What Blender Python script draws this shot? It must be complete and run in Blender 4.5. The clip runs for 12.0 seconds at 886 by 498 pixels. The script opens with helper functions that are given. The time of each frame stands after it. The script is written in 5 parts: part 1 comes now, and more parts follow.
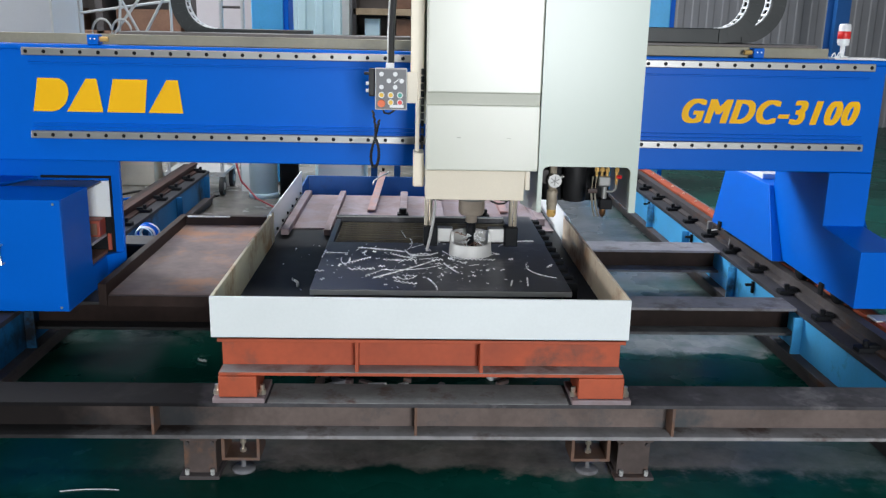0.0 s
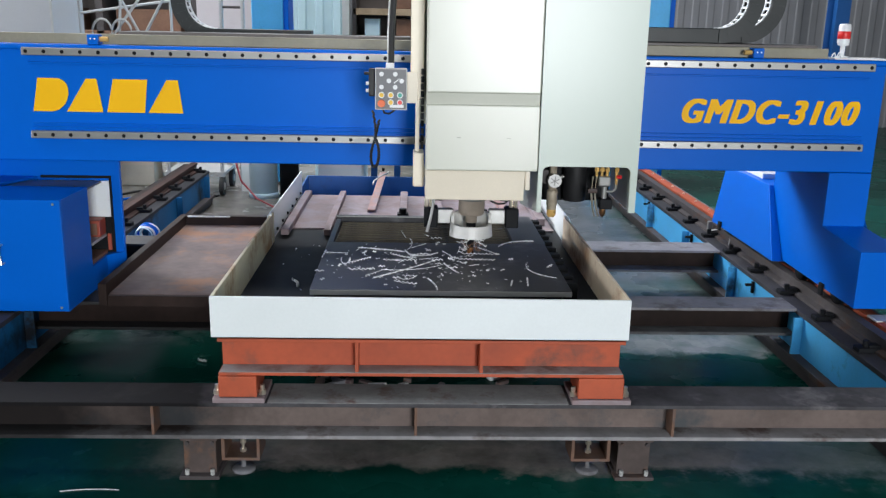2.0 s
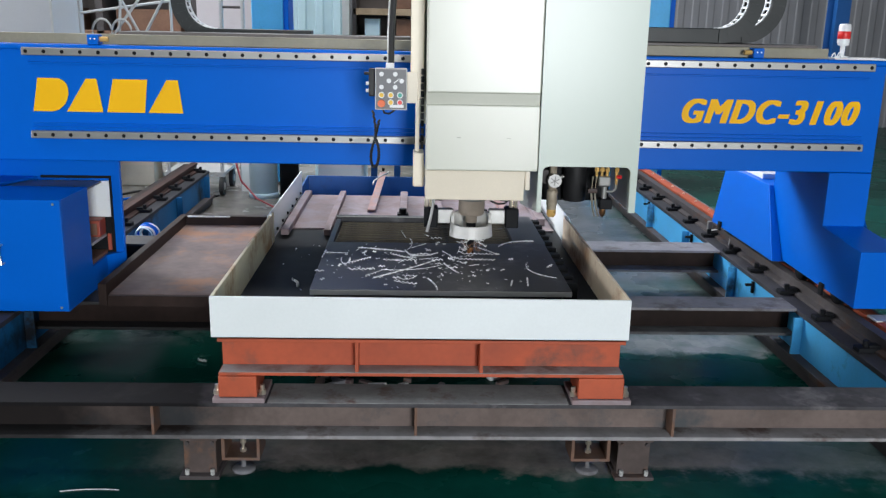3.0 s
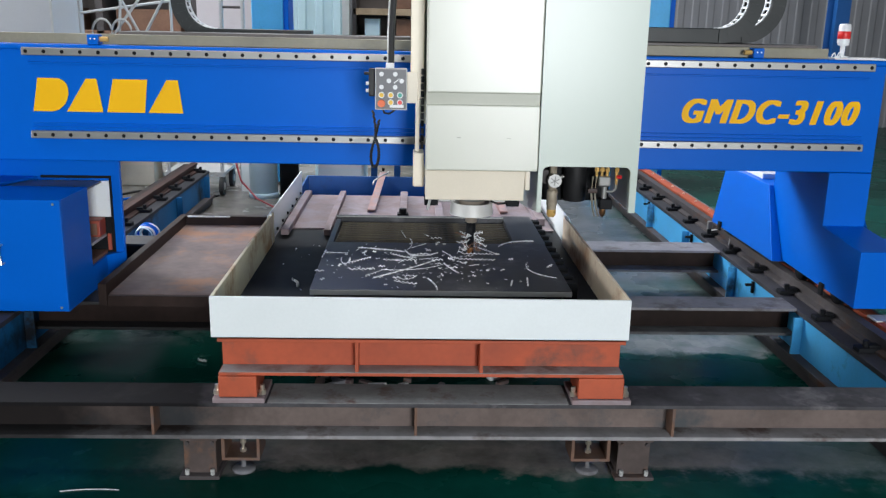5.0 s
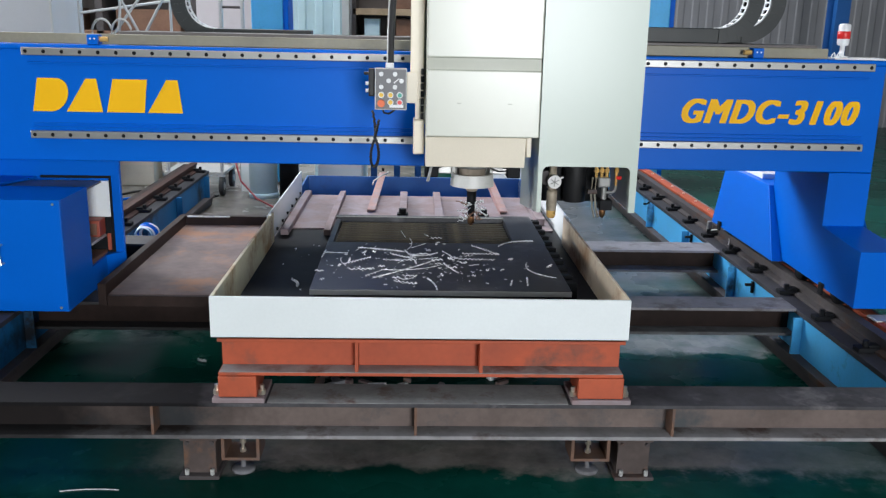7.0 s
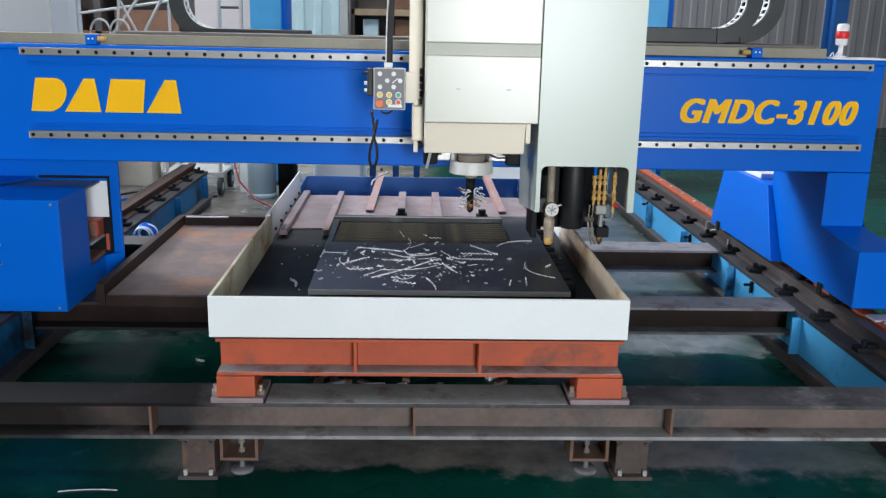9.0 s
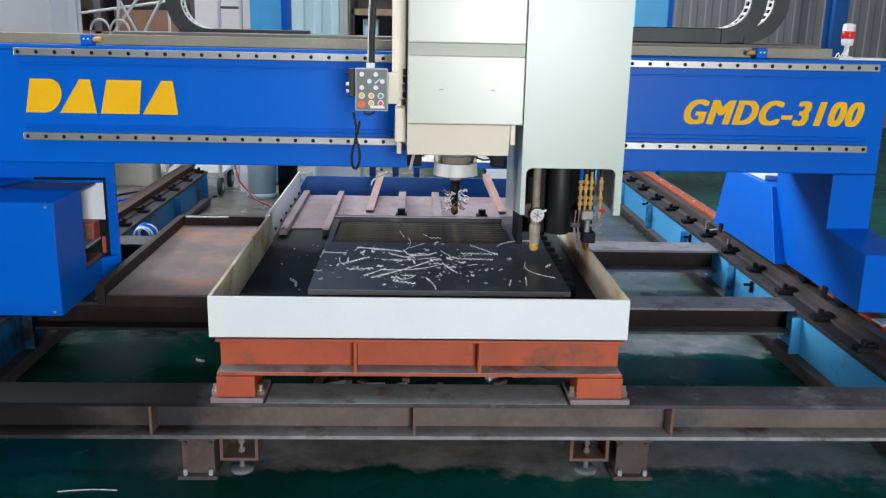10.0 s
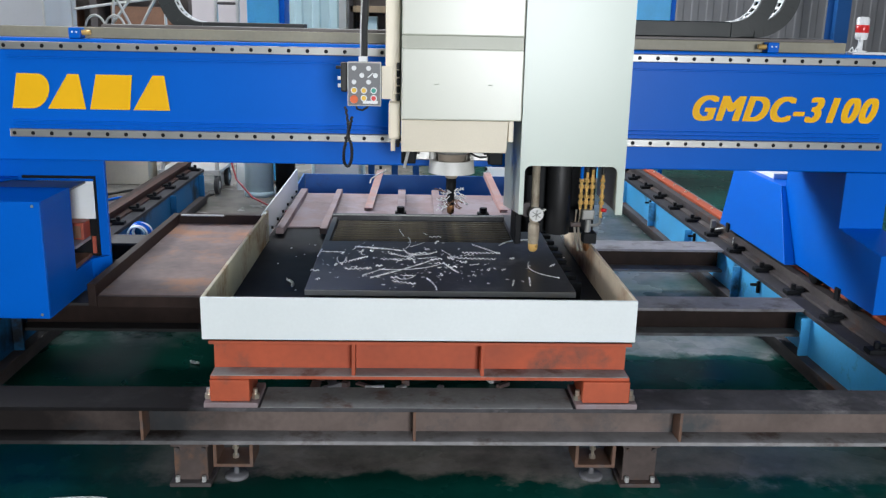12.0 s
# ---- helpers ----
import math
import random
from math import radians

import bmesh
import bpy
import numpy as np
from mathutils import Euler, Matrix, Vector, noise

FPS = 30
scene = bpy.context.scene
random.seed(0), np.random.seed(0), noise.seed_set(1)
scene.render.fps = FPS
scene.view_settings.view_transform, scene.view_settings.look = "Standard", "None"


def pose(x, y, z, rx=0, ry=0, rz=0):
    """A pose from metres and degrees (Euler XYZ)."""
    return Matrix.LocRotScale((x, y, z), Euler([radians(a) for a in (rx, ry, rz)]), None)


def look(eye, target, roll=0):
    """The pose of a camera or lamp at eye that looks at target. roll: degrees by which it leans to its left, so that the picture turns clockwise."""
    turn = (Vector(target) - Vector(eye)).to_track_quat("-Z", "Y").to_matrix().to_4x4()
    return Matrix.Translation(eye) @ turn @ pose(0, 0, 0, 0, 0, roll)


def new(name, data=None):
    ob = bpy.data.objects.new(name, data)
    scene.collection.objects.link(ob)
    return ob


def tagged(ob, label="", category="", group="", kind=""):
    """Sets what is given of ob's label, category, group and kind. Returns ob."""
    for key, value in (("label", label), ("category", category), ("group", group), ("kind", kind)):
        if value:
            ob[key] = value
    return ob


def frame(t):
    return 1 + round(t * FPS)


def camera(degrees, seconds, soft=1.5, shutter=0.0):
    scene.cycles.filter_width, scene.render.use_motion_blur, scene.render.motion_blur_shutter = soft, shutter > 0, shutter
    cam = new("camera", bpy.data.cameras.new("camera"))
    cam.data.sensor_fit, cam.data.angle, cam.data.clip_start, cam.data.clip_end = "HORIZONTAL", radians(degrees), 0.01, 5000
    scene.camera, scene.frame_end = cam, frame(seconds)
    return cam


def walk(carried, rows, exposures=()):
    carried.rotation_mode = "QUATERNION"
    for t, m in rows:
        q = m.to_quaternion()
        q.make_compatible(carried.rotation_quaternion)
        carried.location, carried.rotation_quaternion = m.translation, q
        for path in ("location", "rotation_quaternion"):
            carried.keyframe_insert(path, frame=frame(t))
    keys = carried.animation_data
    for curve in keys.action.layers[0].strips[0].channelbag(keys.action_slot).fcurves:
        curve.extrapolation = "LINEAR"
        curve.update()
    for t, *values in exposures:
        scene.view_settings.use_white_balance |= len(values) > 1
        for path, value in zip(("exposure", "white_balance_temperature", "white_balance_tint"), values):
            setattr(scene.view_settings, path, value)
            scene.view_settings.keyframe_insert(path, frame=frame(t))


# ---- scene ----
cam = camera(53.45, 12.0, soft=1.3)


def view(x, y, z, down, right, roll):
    """A camera pose: eye, degrees it looks down and to the right of the machine's axis, and its roll."""
    d, r = radians(down), radians(right)
    way = Vector((math.sin(r) * math.cos(d), math.cos(r) * math.cos(d), -math.sin(d)))
    eye = Vector((x, y, z))
    return look(eye, eye + way, roll)


CAM_ROWS = [
    (0.0, view(0, 0, 1.611, 14.49, 2.16, 1.24)),
    (6.8, view(0, 0, 1.611, 14.49, 2.16, 1.24)),
    (7.2, view(0, 0, 1.610, 14.48, 2.20, 1.24)),
    (8.9, view(0.0003, 0.001, 1.607, 14.44, 2.255, 1.235)),
    (10.5, view(0.0003, 0.0027, 1.6065, 14.439, 2.26, 1.222)),
    (10.7, view(0.0002, 0.008, 1.605, 14.438, 2.264, 1.23)),
    (11.0, view(-0.0002, 0.0352, 1.5963, 14.437, 2.29, 1.252)),
    (11.25, view(-0.0018, 0.072, 1.5875, 14.455, 2.34, 1.28)),
    (11.5, view(-0.003, 0.1004, 1.5809, 14.4745, 2.382, 1.3035)),
    (11.7, view(-0.0036, 0.102, 1.5809, 14.485, 2.365, 1.285)),
    (12.0, view(-0.0041, 0.1022, 1.5809, 14.495, 2.343, 1.265)),
]
walk(cam, CAM_ROWS)

# ---- light ----
world = bpy.data.worlds.new("world")
scene.world = world
world.use_nodes = True
sky = world.node_tree.nodes.new("ShaderNodeTexSky")
sky.sky_type, sky.sun_disc = "NISHITA", False
sky.sun_elevation, sky.sun_rotation = radians(50), radians(200)
world.node_tree.links.new(sky.outputs[0], world.node_tree.nodes["Background"].inputs[0])
world.node_tree.nodes["Background"].inputs[1].default_value = 0.1
scene.view_settings.exposure = 0.0


def daylight(name, m, sx, sy, watts, colour):
    lamp = bpy.data.lights.new(name, "AREA")
    lamp.shape, lamp.size, lamp.size_y, lamp.energy, lamp.color = "RECTANGLE", sx, sy, watts, colour
    ob = new(name, lamp)
    ob.matrix_world = m
    return ob


# skylight strips in the roof, the open hall door behind the camera, a second one in the west wall, a clerestory band in the west wall and the north window band
COOL = (0.925, 0.957, 1.0)
daylight("skylight_daylight", look((-2.5, 12.3, 7.9), (-0.5, 6.5, 0)), 9.0, 1.8, 560, COOL)
daylight("skylight_daylight", pose(0.2, 8.5, 7.95), 6.0, 1.5, 520, COOL)
daylight("skylight_daylight", look((-4.6, 1.0, 7.95), (1.2, 3.6, 0)), 4.0, 1.4, 150, COOL)
daylight("doorway_daylight", look((-12.8, 1.3, 1.9), (1.0, 3.9, 0.7)), 3.6, 3.2, 640, COOL)
daylight("doorway_daylight", look((2.2, -9.2, 2.0), (0.9, 4, 0.6)), 2.4, 3.4, 1190, COOL)
daylight("clerestory_daylight", look((-12.6, 12.6, 6.4), (1.5, 5.0, 0.2)), 4.0, 1.9, 3000, COOL)
daylight("window_daylight", look((1.0, 14.6, 4.6), (0.5, 4, 0.6)), 12.0, 1.6, 18, COOL)

# ---- materials ----
def material(name, colour, rough=0.5, metal=0.0, vary=0.12, scale=6.0, grain=60.0, bump=0.05, dirt=None, dirt_amount=0.0, coat=0.0, worn_by=0.1, gloss=0.5):
    """Procedural surface: base colour varied at two scales, optional stains in a second colour, roughness wear and fine relief."""
    m = bpy.data.materials.new(name)
    m.use_nodes = True
    nt, bsdf = m.node_tree, m.node_tree.nodes["Principled BSDF"]
    N, L = nt.nodes.new, nt.links.new
    co = N("ShaderNodeTexCoord")
    big, small = N("ShaderNodeTexNoise"), N("ShaderNodeTexNoise")
    big.inputs["Scale"].default_value, big.inputs["Detail"].default_value = scale, 6
    small.inputs["Scale"].default_value, small.inputs["Detail"].default_value = grain, 4
    L(co.outputs["Object"], big.inputs["Vector"]), L(co.outputs["Object"], small.inputs["Vector"])
    ramp = N("ShaderNodeValToRGB")
    ramp.color_ramp.elements[0].position, ramp.color_ramp.elements[1].position = 0.3, 0.72
    ramp.color_ramp.elements[0].color = (*[c * (1 - vary) for c in colour], 1)
    ramp.color_ramp.elements[1].color = (*[min(1, c * (1 + vary)) for c in colour], 1)
    L(big.outputs["Fac"], ramp.inputs["Fac"])
    fine = N("ShaderNodeMix")
    fine.data_type, fine.blend_type = "RGBA", "MULTIPLY"
    fine.inputs[0].default_value = min(1.0, vary * 2)
    L(ramp.outputs["Color"], fine.inputs[6]), L(small.outputs["Color"], fine.inputs[7])
    last = fine.outputs[2]
    spread = N("ShaderNodeMapRange")
    spread.inputs[3].default_value, spread.inputs[4].default_value = 0.45, 1.25
    L(small.outputs["Fac"], spread.inputs[0]), L(spread.outputs[0], fine.inputs[7])
    if dirt:
        spots = N("ShaderNodeTexNoise")
        spots.inputs["Scale"].default_value, spots.inputs["Detail"].default_value, spots.inputs["Roughness"].default_value = scale * 0.8, 8, 0.65
        L(co.outputs["Object"], spots.inputs["Vector"])
        edge = N("ShaderNodeMapRange")
        edge.inputs[1].default_value, edge.inputs[2].default_value = 0.62 - dirt_amount * 0.3, 0.72 - dirt_amount * 0.2
        L(spots.outputs["Fac"], edge.inputs[0])
        mix = N("ShaderNodeMix")
        mix.data_type = "RGBA"
        mix.inputs[7].default_value = (*dirt, 1)
        L(edge.outputs[0], mix.inputs[0]), L(last, mix.inputs[6])
        last = mix.outputs[2]
    L(last, bsdf.inputs["Base Color"])
    worn = N("ShaderNodeMapRange")
    worn.inputs[3].default_value, worn.inputs[4].default_value = max(0.03, rough - worn_by), min(1, rough + worn_by)
    L(big.outputs["Fac"], worn.inputs[0]), L(worn.outputs[0], bsdf.inputs["Roughness"])
    bsdf.inputs["Metallic"].default_value = metal
    bsdf.inputs["Coat Weight"].default_value = coat
    bsdf.inputs["Specular IOR Level"].default_value = gloss
    if bump:
        b = N("ShaderNodeBump")
        b.inputs["Strength"].default_value, b.inputs["Distance"].default_value = bump, 0.004
        L(small.outputs["Fac"], b.inputs["Height"]), L(b.outputs["Normal"], bsdf.inputs["Normal"])
    return m


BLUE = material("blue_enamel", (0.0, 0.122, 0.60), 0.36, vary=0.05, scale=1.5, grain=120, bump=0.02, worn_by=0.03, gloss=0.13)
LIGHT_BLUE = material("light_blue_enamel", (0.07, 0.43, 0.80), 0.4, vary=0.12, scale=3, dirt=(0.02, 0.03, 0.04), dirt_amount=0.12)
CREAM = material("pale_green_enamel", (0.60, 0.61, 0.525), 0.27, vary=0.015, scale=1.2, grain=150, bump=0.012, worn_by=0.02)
# Same enamel, darker and cooler for the weaker light on the torch cover.
CREAM_SHADED = material("cool_shaded_pale_green_enamel", (0.46, 0.53, 0.465), 0.3, vary=0.015, scale=1.2, grain=150, bump=0.012, worn_by=0.02)
DARK_STEEL = material("grey_fitting_steel", (0.22, 0.22, 0.21), 0.45, metal=0.3, vary=0.1, scale=20, grain=120)
IVORY = material("ivory_enamel", (0.78, 0.70, 0.56), 0.35, vary=0.05, scale=3, grain=150, bump=0.02)
TAUPE = material("grey_green_band", (0.40, 0.41, 0.33), 0.4, vary=0.05, scale=3)
WHITE = material("white_enamel", (0.82, 0.86, 0.86), 0.35, vary=0.04, scale=2, grain=90, bump=0.02)
WHITE_STAINED = material("stained_white_enamel", (0.66, 0.62, 0.44), 0.5, vary=0.1, scale=5, dirt=(0.33, 0.18, 0.06), dirt_amount=0.45)
PRIMER = material("red_oxide_primer", (0.45, 0.082, 0.030), 0.6, vary=0.14, scale=5, grain=40, dirt=(0.16, 0.06, 0.04), dirt_amount=0.08)
PRIMER_DUSTY = material("dusty_red_oxide", (0.25, 0.175, 0.175), 0.7, vary=0.2, scale=6, grain=50, dirt=(0.275, 0.225, 0.24), dirt_amount=0.65)
RUST_POST = material("dark_rusty_post", (0.085, 0.064, 0.058), 0.65, gloss=0.3, vary=0.3, scale=9, grain=40, bump=0.1, dirt=(0.16, 0.085, 0.05), dirt_amount=0.3)
RUST_RAIL = material("red_brown_rail", (0.062, 0.030, 0.024), 0.6, gloss=0.2, vary=0.3, scale=8, grain=40, bump=0.1)
TORCH_STEEL = material("heat_dulled_steel", (0.40, 0.34, 0.26), 0.5, metal=0.2, vary=0.2, scale=25, grain=120, bump=0.03, dirt=(0.22, 0.17, 0.11), dirt_amount=0.25)
STRUT = material("faded_red_oxide", (0.40, 0.225, 0.20), 0.65, vary=0.18, scale=9, grain=50, dirt=(0.28, 0.23, 0.235), dirt_amount=0.4)
MILL = material("dark_mill_steel", (0.085, 0.075, 0.075), 0.55, metal=0.06, gloss=0.15, vary=0.25, scale=5, grain=30, bump=0.12, dirt=(0.10, 0.05, 0.03), dirt_amount=0.2)
MILL_DUSTY = material("dusty_mill_steel", (0.052, 0.050, 0.056), 0.55, metal=0.06, gloss=0.15, vary=0.25, scale=7, grain=40, bump=0.1, dirt=(0.035, 0.035, 0.045), dirt_amount=0.3)
RUSTY = material("rusty_plate", (0.155, 0.112, 0.105), 0.65, gloss=0.3, vary=0.35, scale=3.5, grain=25, bump=0.1, dirt=(0.25, 0.12, 0.065), dirt_amount=0.36)
RUST_WALL = material("rust_streaked_enamel", (0.90, 0.73, 0.54), 0.45, vary=0.12, scale=4, dirt=(0.45, 0.22, 0.08), dirt_amount=0.34)
DUST_STEEL = material("dust_covered_steel", (0.20, 0.20, 0.215), 0.7, vary=0.18, scale=8, grain=40, bump=0.06, dirt=(0.10, 0.09, 0.09), dirt_amount=0.3)
RUSTY_EDGE = material("rusty_stiffener", (0.16, 0.085, 0.055), 0.65, vary=0.25, scale=12, dirt=(0.10, 0.08, 0.075), dirt_amount=0.35)
GREY_DUST = material("grey_dust", (0.35, 0.35, 0.345), 0.85, vary=0.2, scale=9, grain=60, bump=0.05, dirt=(0.20, 0.13, 0.11), dirt_amount=0.3)
BEIGE = material("pale_beige_board", (0.52, 0.48, 0.40), 0.6, vary=0.1, scale=4)
# Girder blue taken darker to stand in for shade on the left web.
SHADED_BLUE = material("grimy_shaded_blue_enamel", (0.012, 0.13, 0.30), 0.5, gloss=0.2, vary=0.2, scale=3, dirt=(0.012, 0.015, 0.02), dirt_amount=0.3)
# Brown steel, deepened to stand in for the shade low in the bed.
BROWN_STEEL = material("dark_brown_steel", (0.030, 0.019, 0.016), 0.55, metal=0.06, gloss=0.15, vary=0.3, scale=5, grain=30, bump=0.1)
SLAT = material("heat_stained_slat", (0.13, 0.105, 0.07), 0.5, metal=0.2, vary=0.3, scale=9, grain=40, bump=0.1, dirt=(0.03, 0.028, 0.028), dirt_amount=0.35)


def shade_blackened(m, x_dark, x_plain, colour):
    """Lay a ragged oil-black darkening over a material along x; it also stands in for shade there."""
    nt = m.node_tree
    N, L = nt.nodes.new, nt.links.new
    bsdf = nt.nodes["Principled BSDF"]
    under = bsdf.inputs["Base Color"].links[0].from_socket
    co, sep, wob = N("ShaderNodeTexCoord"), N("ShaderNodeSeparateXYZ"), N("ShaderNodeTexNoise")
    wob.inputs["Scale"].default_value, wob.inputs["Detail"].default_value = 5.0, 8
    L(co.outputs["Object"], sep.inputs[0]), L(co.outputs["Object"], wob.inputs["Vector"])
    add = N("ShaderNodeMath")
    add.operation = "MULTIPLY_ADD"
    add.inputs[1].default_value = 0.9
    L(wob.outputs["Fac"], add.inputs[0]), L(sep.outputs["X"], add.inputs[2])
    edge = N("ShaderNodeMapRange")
    edge.inputs[1].default_value, edge.inputs[2].default_value, edge.inputs[3].default_value, edge.inputs[4].default_value = x_dark + 0.45, x_plain + 0.45, 0.93, 0.0
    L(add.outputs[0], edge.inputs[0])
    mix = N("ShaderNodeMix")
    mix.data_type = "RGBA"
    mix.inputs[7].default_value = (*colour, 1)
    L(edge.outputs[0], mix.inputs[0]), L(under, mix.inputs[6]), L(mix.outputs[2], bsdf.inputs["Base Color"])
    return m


# Near-black for the beams' left ends: dark oil, and shade put into colour.
OILY_SHADE = (0.009, 0.0085, 0.009)
FRONT_TOP = shade_blackened(material("oily_shaded_beam_top", (0.085, 0.082, 0.088), 0.8, metal=0.06, gloss=0.04, vary=0.3, scale=7, grain=40, bump=0.1, dirt=(0.16, 0.15, 0.155), dirt_amount=0.2), -0.85, -0.6, OILY_SHADE)
FRONT_WEB = shade_blackened(material("oily_shaded_beam_web", (0.18, 0.142, 0.128), 0.8, metal=0.06, gloss=0.04, vary=0.22, scale=4, grain=40, bump=0.08, dirt=(0.085, 0.09, 0.095), dirt_amount=0.3), -1.25, -0.35, OILY_SHADE)
FRONT_LIP = shade_blackened(material("oily_shaded_beam_lip", (0.30, 0.29, 0.295), 0.8, gloss=0.04, vary=0.2, scale=8, grain=40, bump=0.06, dirt=(0.13, 0.10, 0.09), dirt_amount=0.3), -1.2, -0.35, OILY_SHADE)
# Dusty top, paled further to stand in for reflected sky light.
REAR_TOP = shade_blackened(material("dusty_sheen_beam_top", (0.21, 0.205, 0.22), 0.7, vary=0.2, scale=8, grain=40, bump=0.06, dirt=(0.09, 0.08, 0.08), dirt_amount=0.3), -0.8, -0.4, OILY_SHADE)
REAR_LIP = shade_blackened(material("dusty_beam_lip", (0.16, 0.165, 0.17), 0.7, vary=0.2, scale=8, grain=40, bump=0.06, dirt=(0.09, 0.08, 0.08), dirt_amount=0.3), -0.8, -0.4, OILY_SHADE)
BLACK = material("black_oiled_steel", (0.010, 0.011, 0.013), 0.55, gloss=0.12, vary=0.3, scale=8, grain=40, bump=0.08)
PLATE = material("black_workpiece_plate", (0.036, 0.037, 0.044), 0.40, metal=0.1, vary=0.25, scale=6, grain=70, bump=0.08, dirt=(0.10, 0.10, 0.11), dirt_amount=0.12)
STEEL = material("ground_steel", (0.36, 0.36, 0.345), 0.38, metal=0.6, vary=0.04, worn_by=0.04, scale=6, grain=90, bump=0.03)
BRIGHT = material("bright_turned_steel", (0.78, 0.70, 0.58), 0.3, metal=0.85, vary=0.06, scale=9, grain=120, bump=0.03)
ALU = material("matt_aluminium", (0.47, 0.47, 0.455), 0.45, metal=0.25, vary=0.06, scale=6, grain=120, bump=0.03)
RING_ALU = material("pale_cast_aluminium", (0.64, 0.63, 0.60), 0.5, metal=0.1, vary=0.06, scale=8, grain=120, bump=0.03)
SWARF = material("bright_swarf", (0.90, 0.91, 0.92), 0.28, metal=0.3, vary=0.1, scale=40, grain=200, bump=0.05)
NOSE_STEEL = material("heat_tinted_nose_steel", (0.56, 0.47, 0.38), 0.34, metal=0.5, vary=0.12, scale=14, grain=100, bump=0.02)
BRASS = material("brass", (0.84, 0.52, 0.17), 0.28, metal=0.35, vary=0.1, scale=20, grain=120)
COPPER = material("heated_copper", (0.62, 0.30, 0.14), 0.3, metal=1.0, vary=0.15, scale=30, grain=120)
YELLOW = material("yellow_paint", (0.95, 0.51, 0.006), 0.5, gloss=0.2, vary=0.03, scale=3)
RUBBER = material("black_rubber", (0.012, 0.012, 0.013), 0.55, vary=0.2, scale=12)
CHAIN = material("dark_green_plastic", (0.009, 0.0135, 0.014), 0.5, vary=0.1, scale=8)
TAN = material("khaki_cover_strip", (0.27, 0.25, 0.18), 0.5, vary=0.15, scale=4)
GREY_STRIP = material("grey_brown_cover", (0.13, 0.115, 0.11), 0.5, vary=0.15, scale=4)
PANEL = material("grey_control_panel", (0.16, 0.16, 0.17), 0.45, vary=0.05)
RED = material("red_plastic", (0.72, 0.03, 0.03), 0.3, vary=0.04)
ORANGE = material("orange_red_plastic", (0.80, 0.13, 0.02), 0.3, vary=0.04)
BRICK = material("dull_red_paint", (0.38, 0.075, 0.04), 0.5, vary=0.12, scale=10)
GREEN = material("green_plastic", (0.02, 0.32, 0.24), 0.3, vary=0.04)
AMBER = material("yellow_plastic", (0.82, 0.50, 0.03), 0.3, vary=0.04)
DULL_RED = material("dark_red_rubber", (0.30, 0.02, 0.03), 0.5, vary=0.05)
GREY_WHITE = material("grey_white_enamel", (0.46, 0.47, 0.49), 0.45, vary=0.05, scale=2)
CLEAN_WHITE = material("white_plastic", (0.82, 0.83, 0.84), 0.35, vary=0.03)
BIN_BLUE = material("worn_blue_paint", (0.006, 0.095, 0.34), 0.45, vary=0.12, scale=3, dirt=(0.02, 0.05, 0.12), dirt_amount=0.2)
NAVY = material("dark_blue_paint", (0.006, 0.08, 0.27), 0.5, vary=0.12, scale=2)
CORRUGATED = material("grey_cladding", (0.20, 0.20, 0.21), 0.5, vary=0.1, scale=1.2, dirt=(0.22, 0.21, 0.2), dirt_amount=0.2)
PALE_BLUE = material("pale_blue_cladding", (0.43, 0.58, 0.62), 0.5, vary=0.08, scale=1.5)
BROWN = material("brown_crate_wood", (0.20, 0.10, 0.06), 0.65, vary=0.25, scale=3, grain=30)
PALE_WOOD = material("pale_timber", (0.40, 0.29, 0.18), 0.6, vary=0.2, scale=4, grain=30)
PARTITION = material("pinkish_white_board", (0.50, 0.45, 0.46), 0.6, vary=0.08, scale=2)
DARK_WALL = material("dim_store_wall", (0.14, 0.12, 0.11), 0.7, vary=0.25, scale=2)
CEIL = material("roof_lining", (0.22, 0.23, 0.24), 0.7, vary=0.08, scale=1)
CYAN_TANK = material("pale_blue_tank", (0.62, 0.80, 0.86), 0.35, vary=0.06, scale=3)


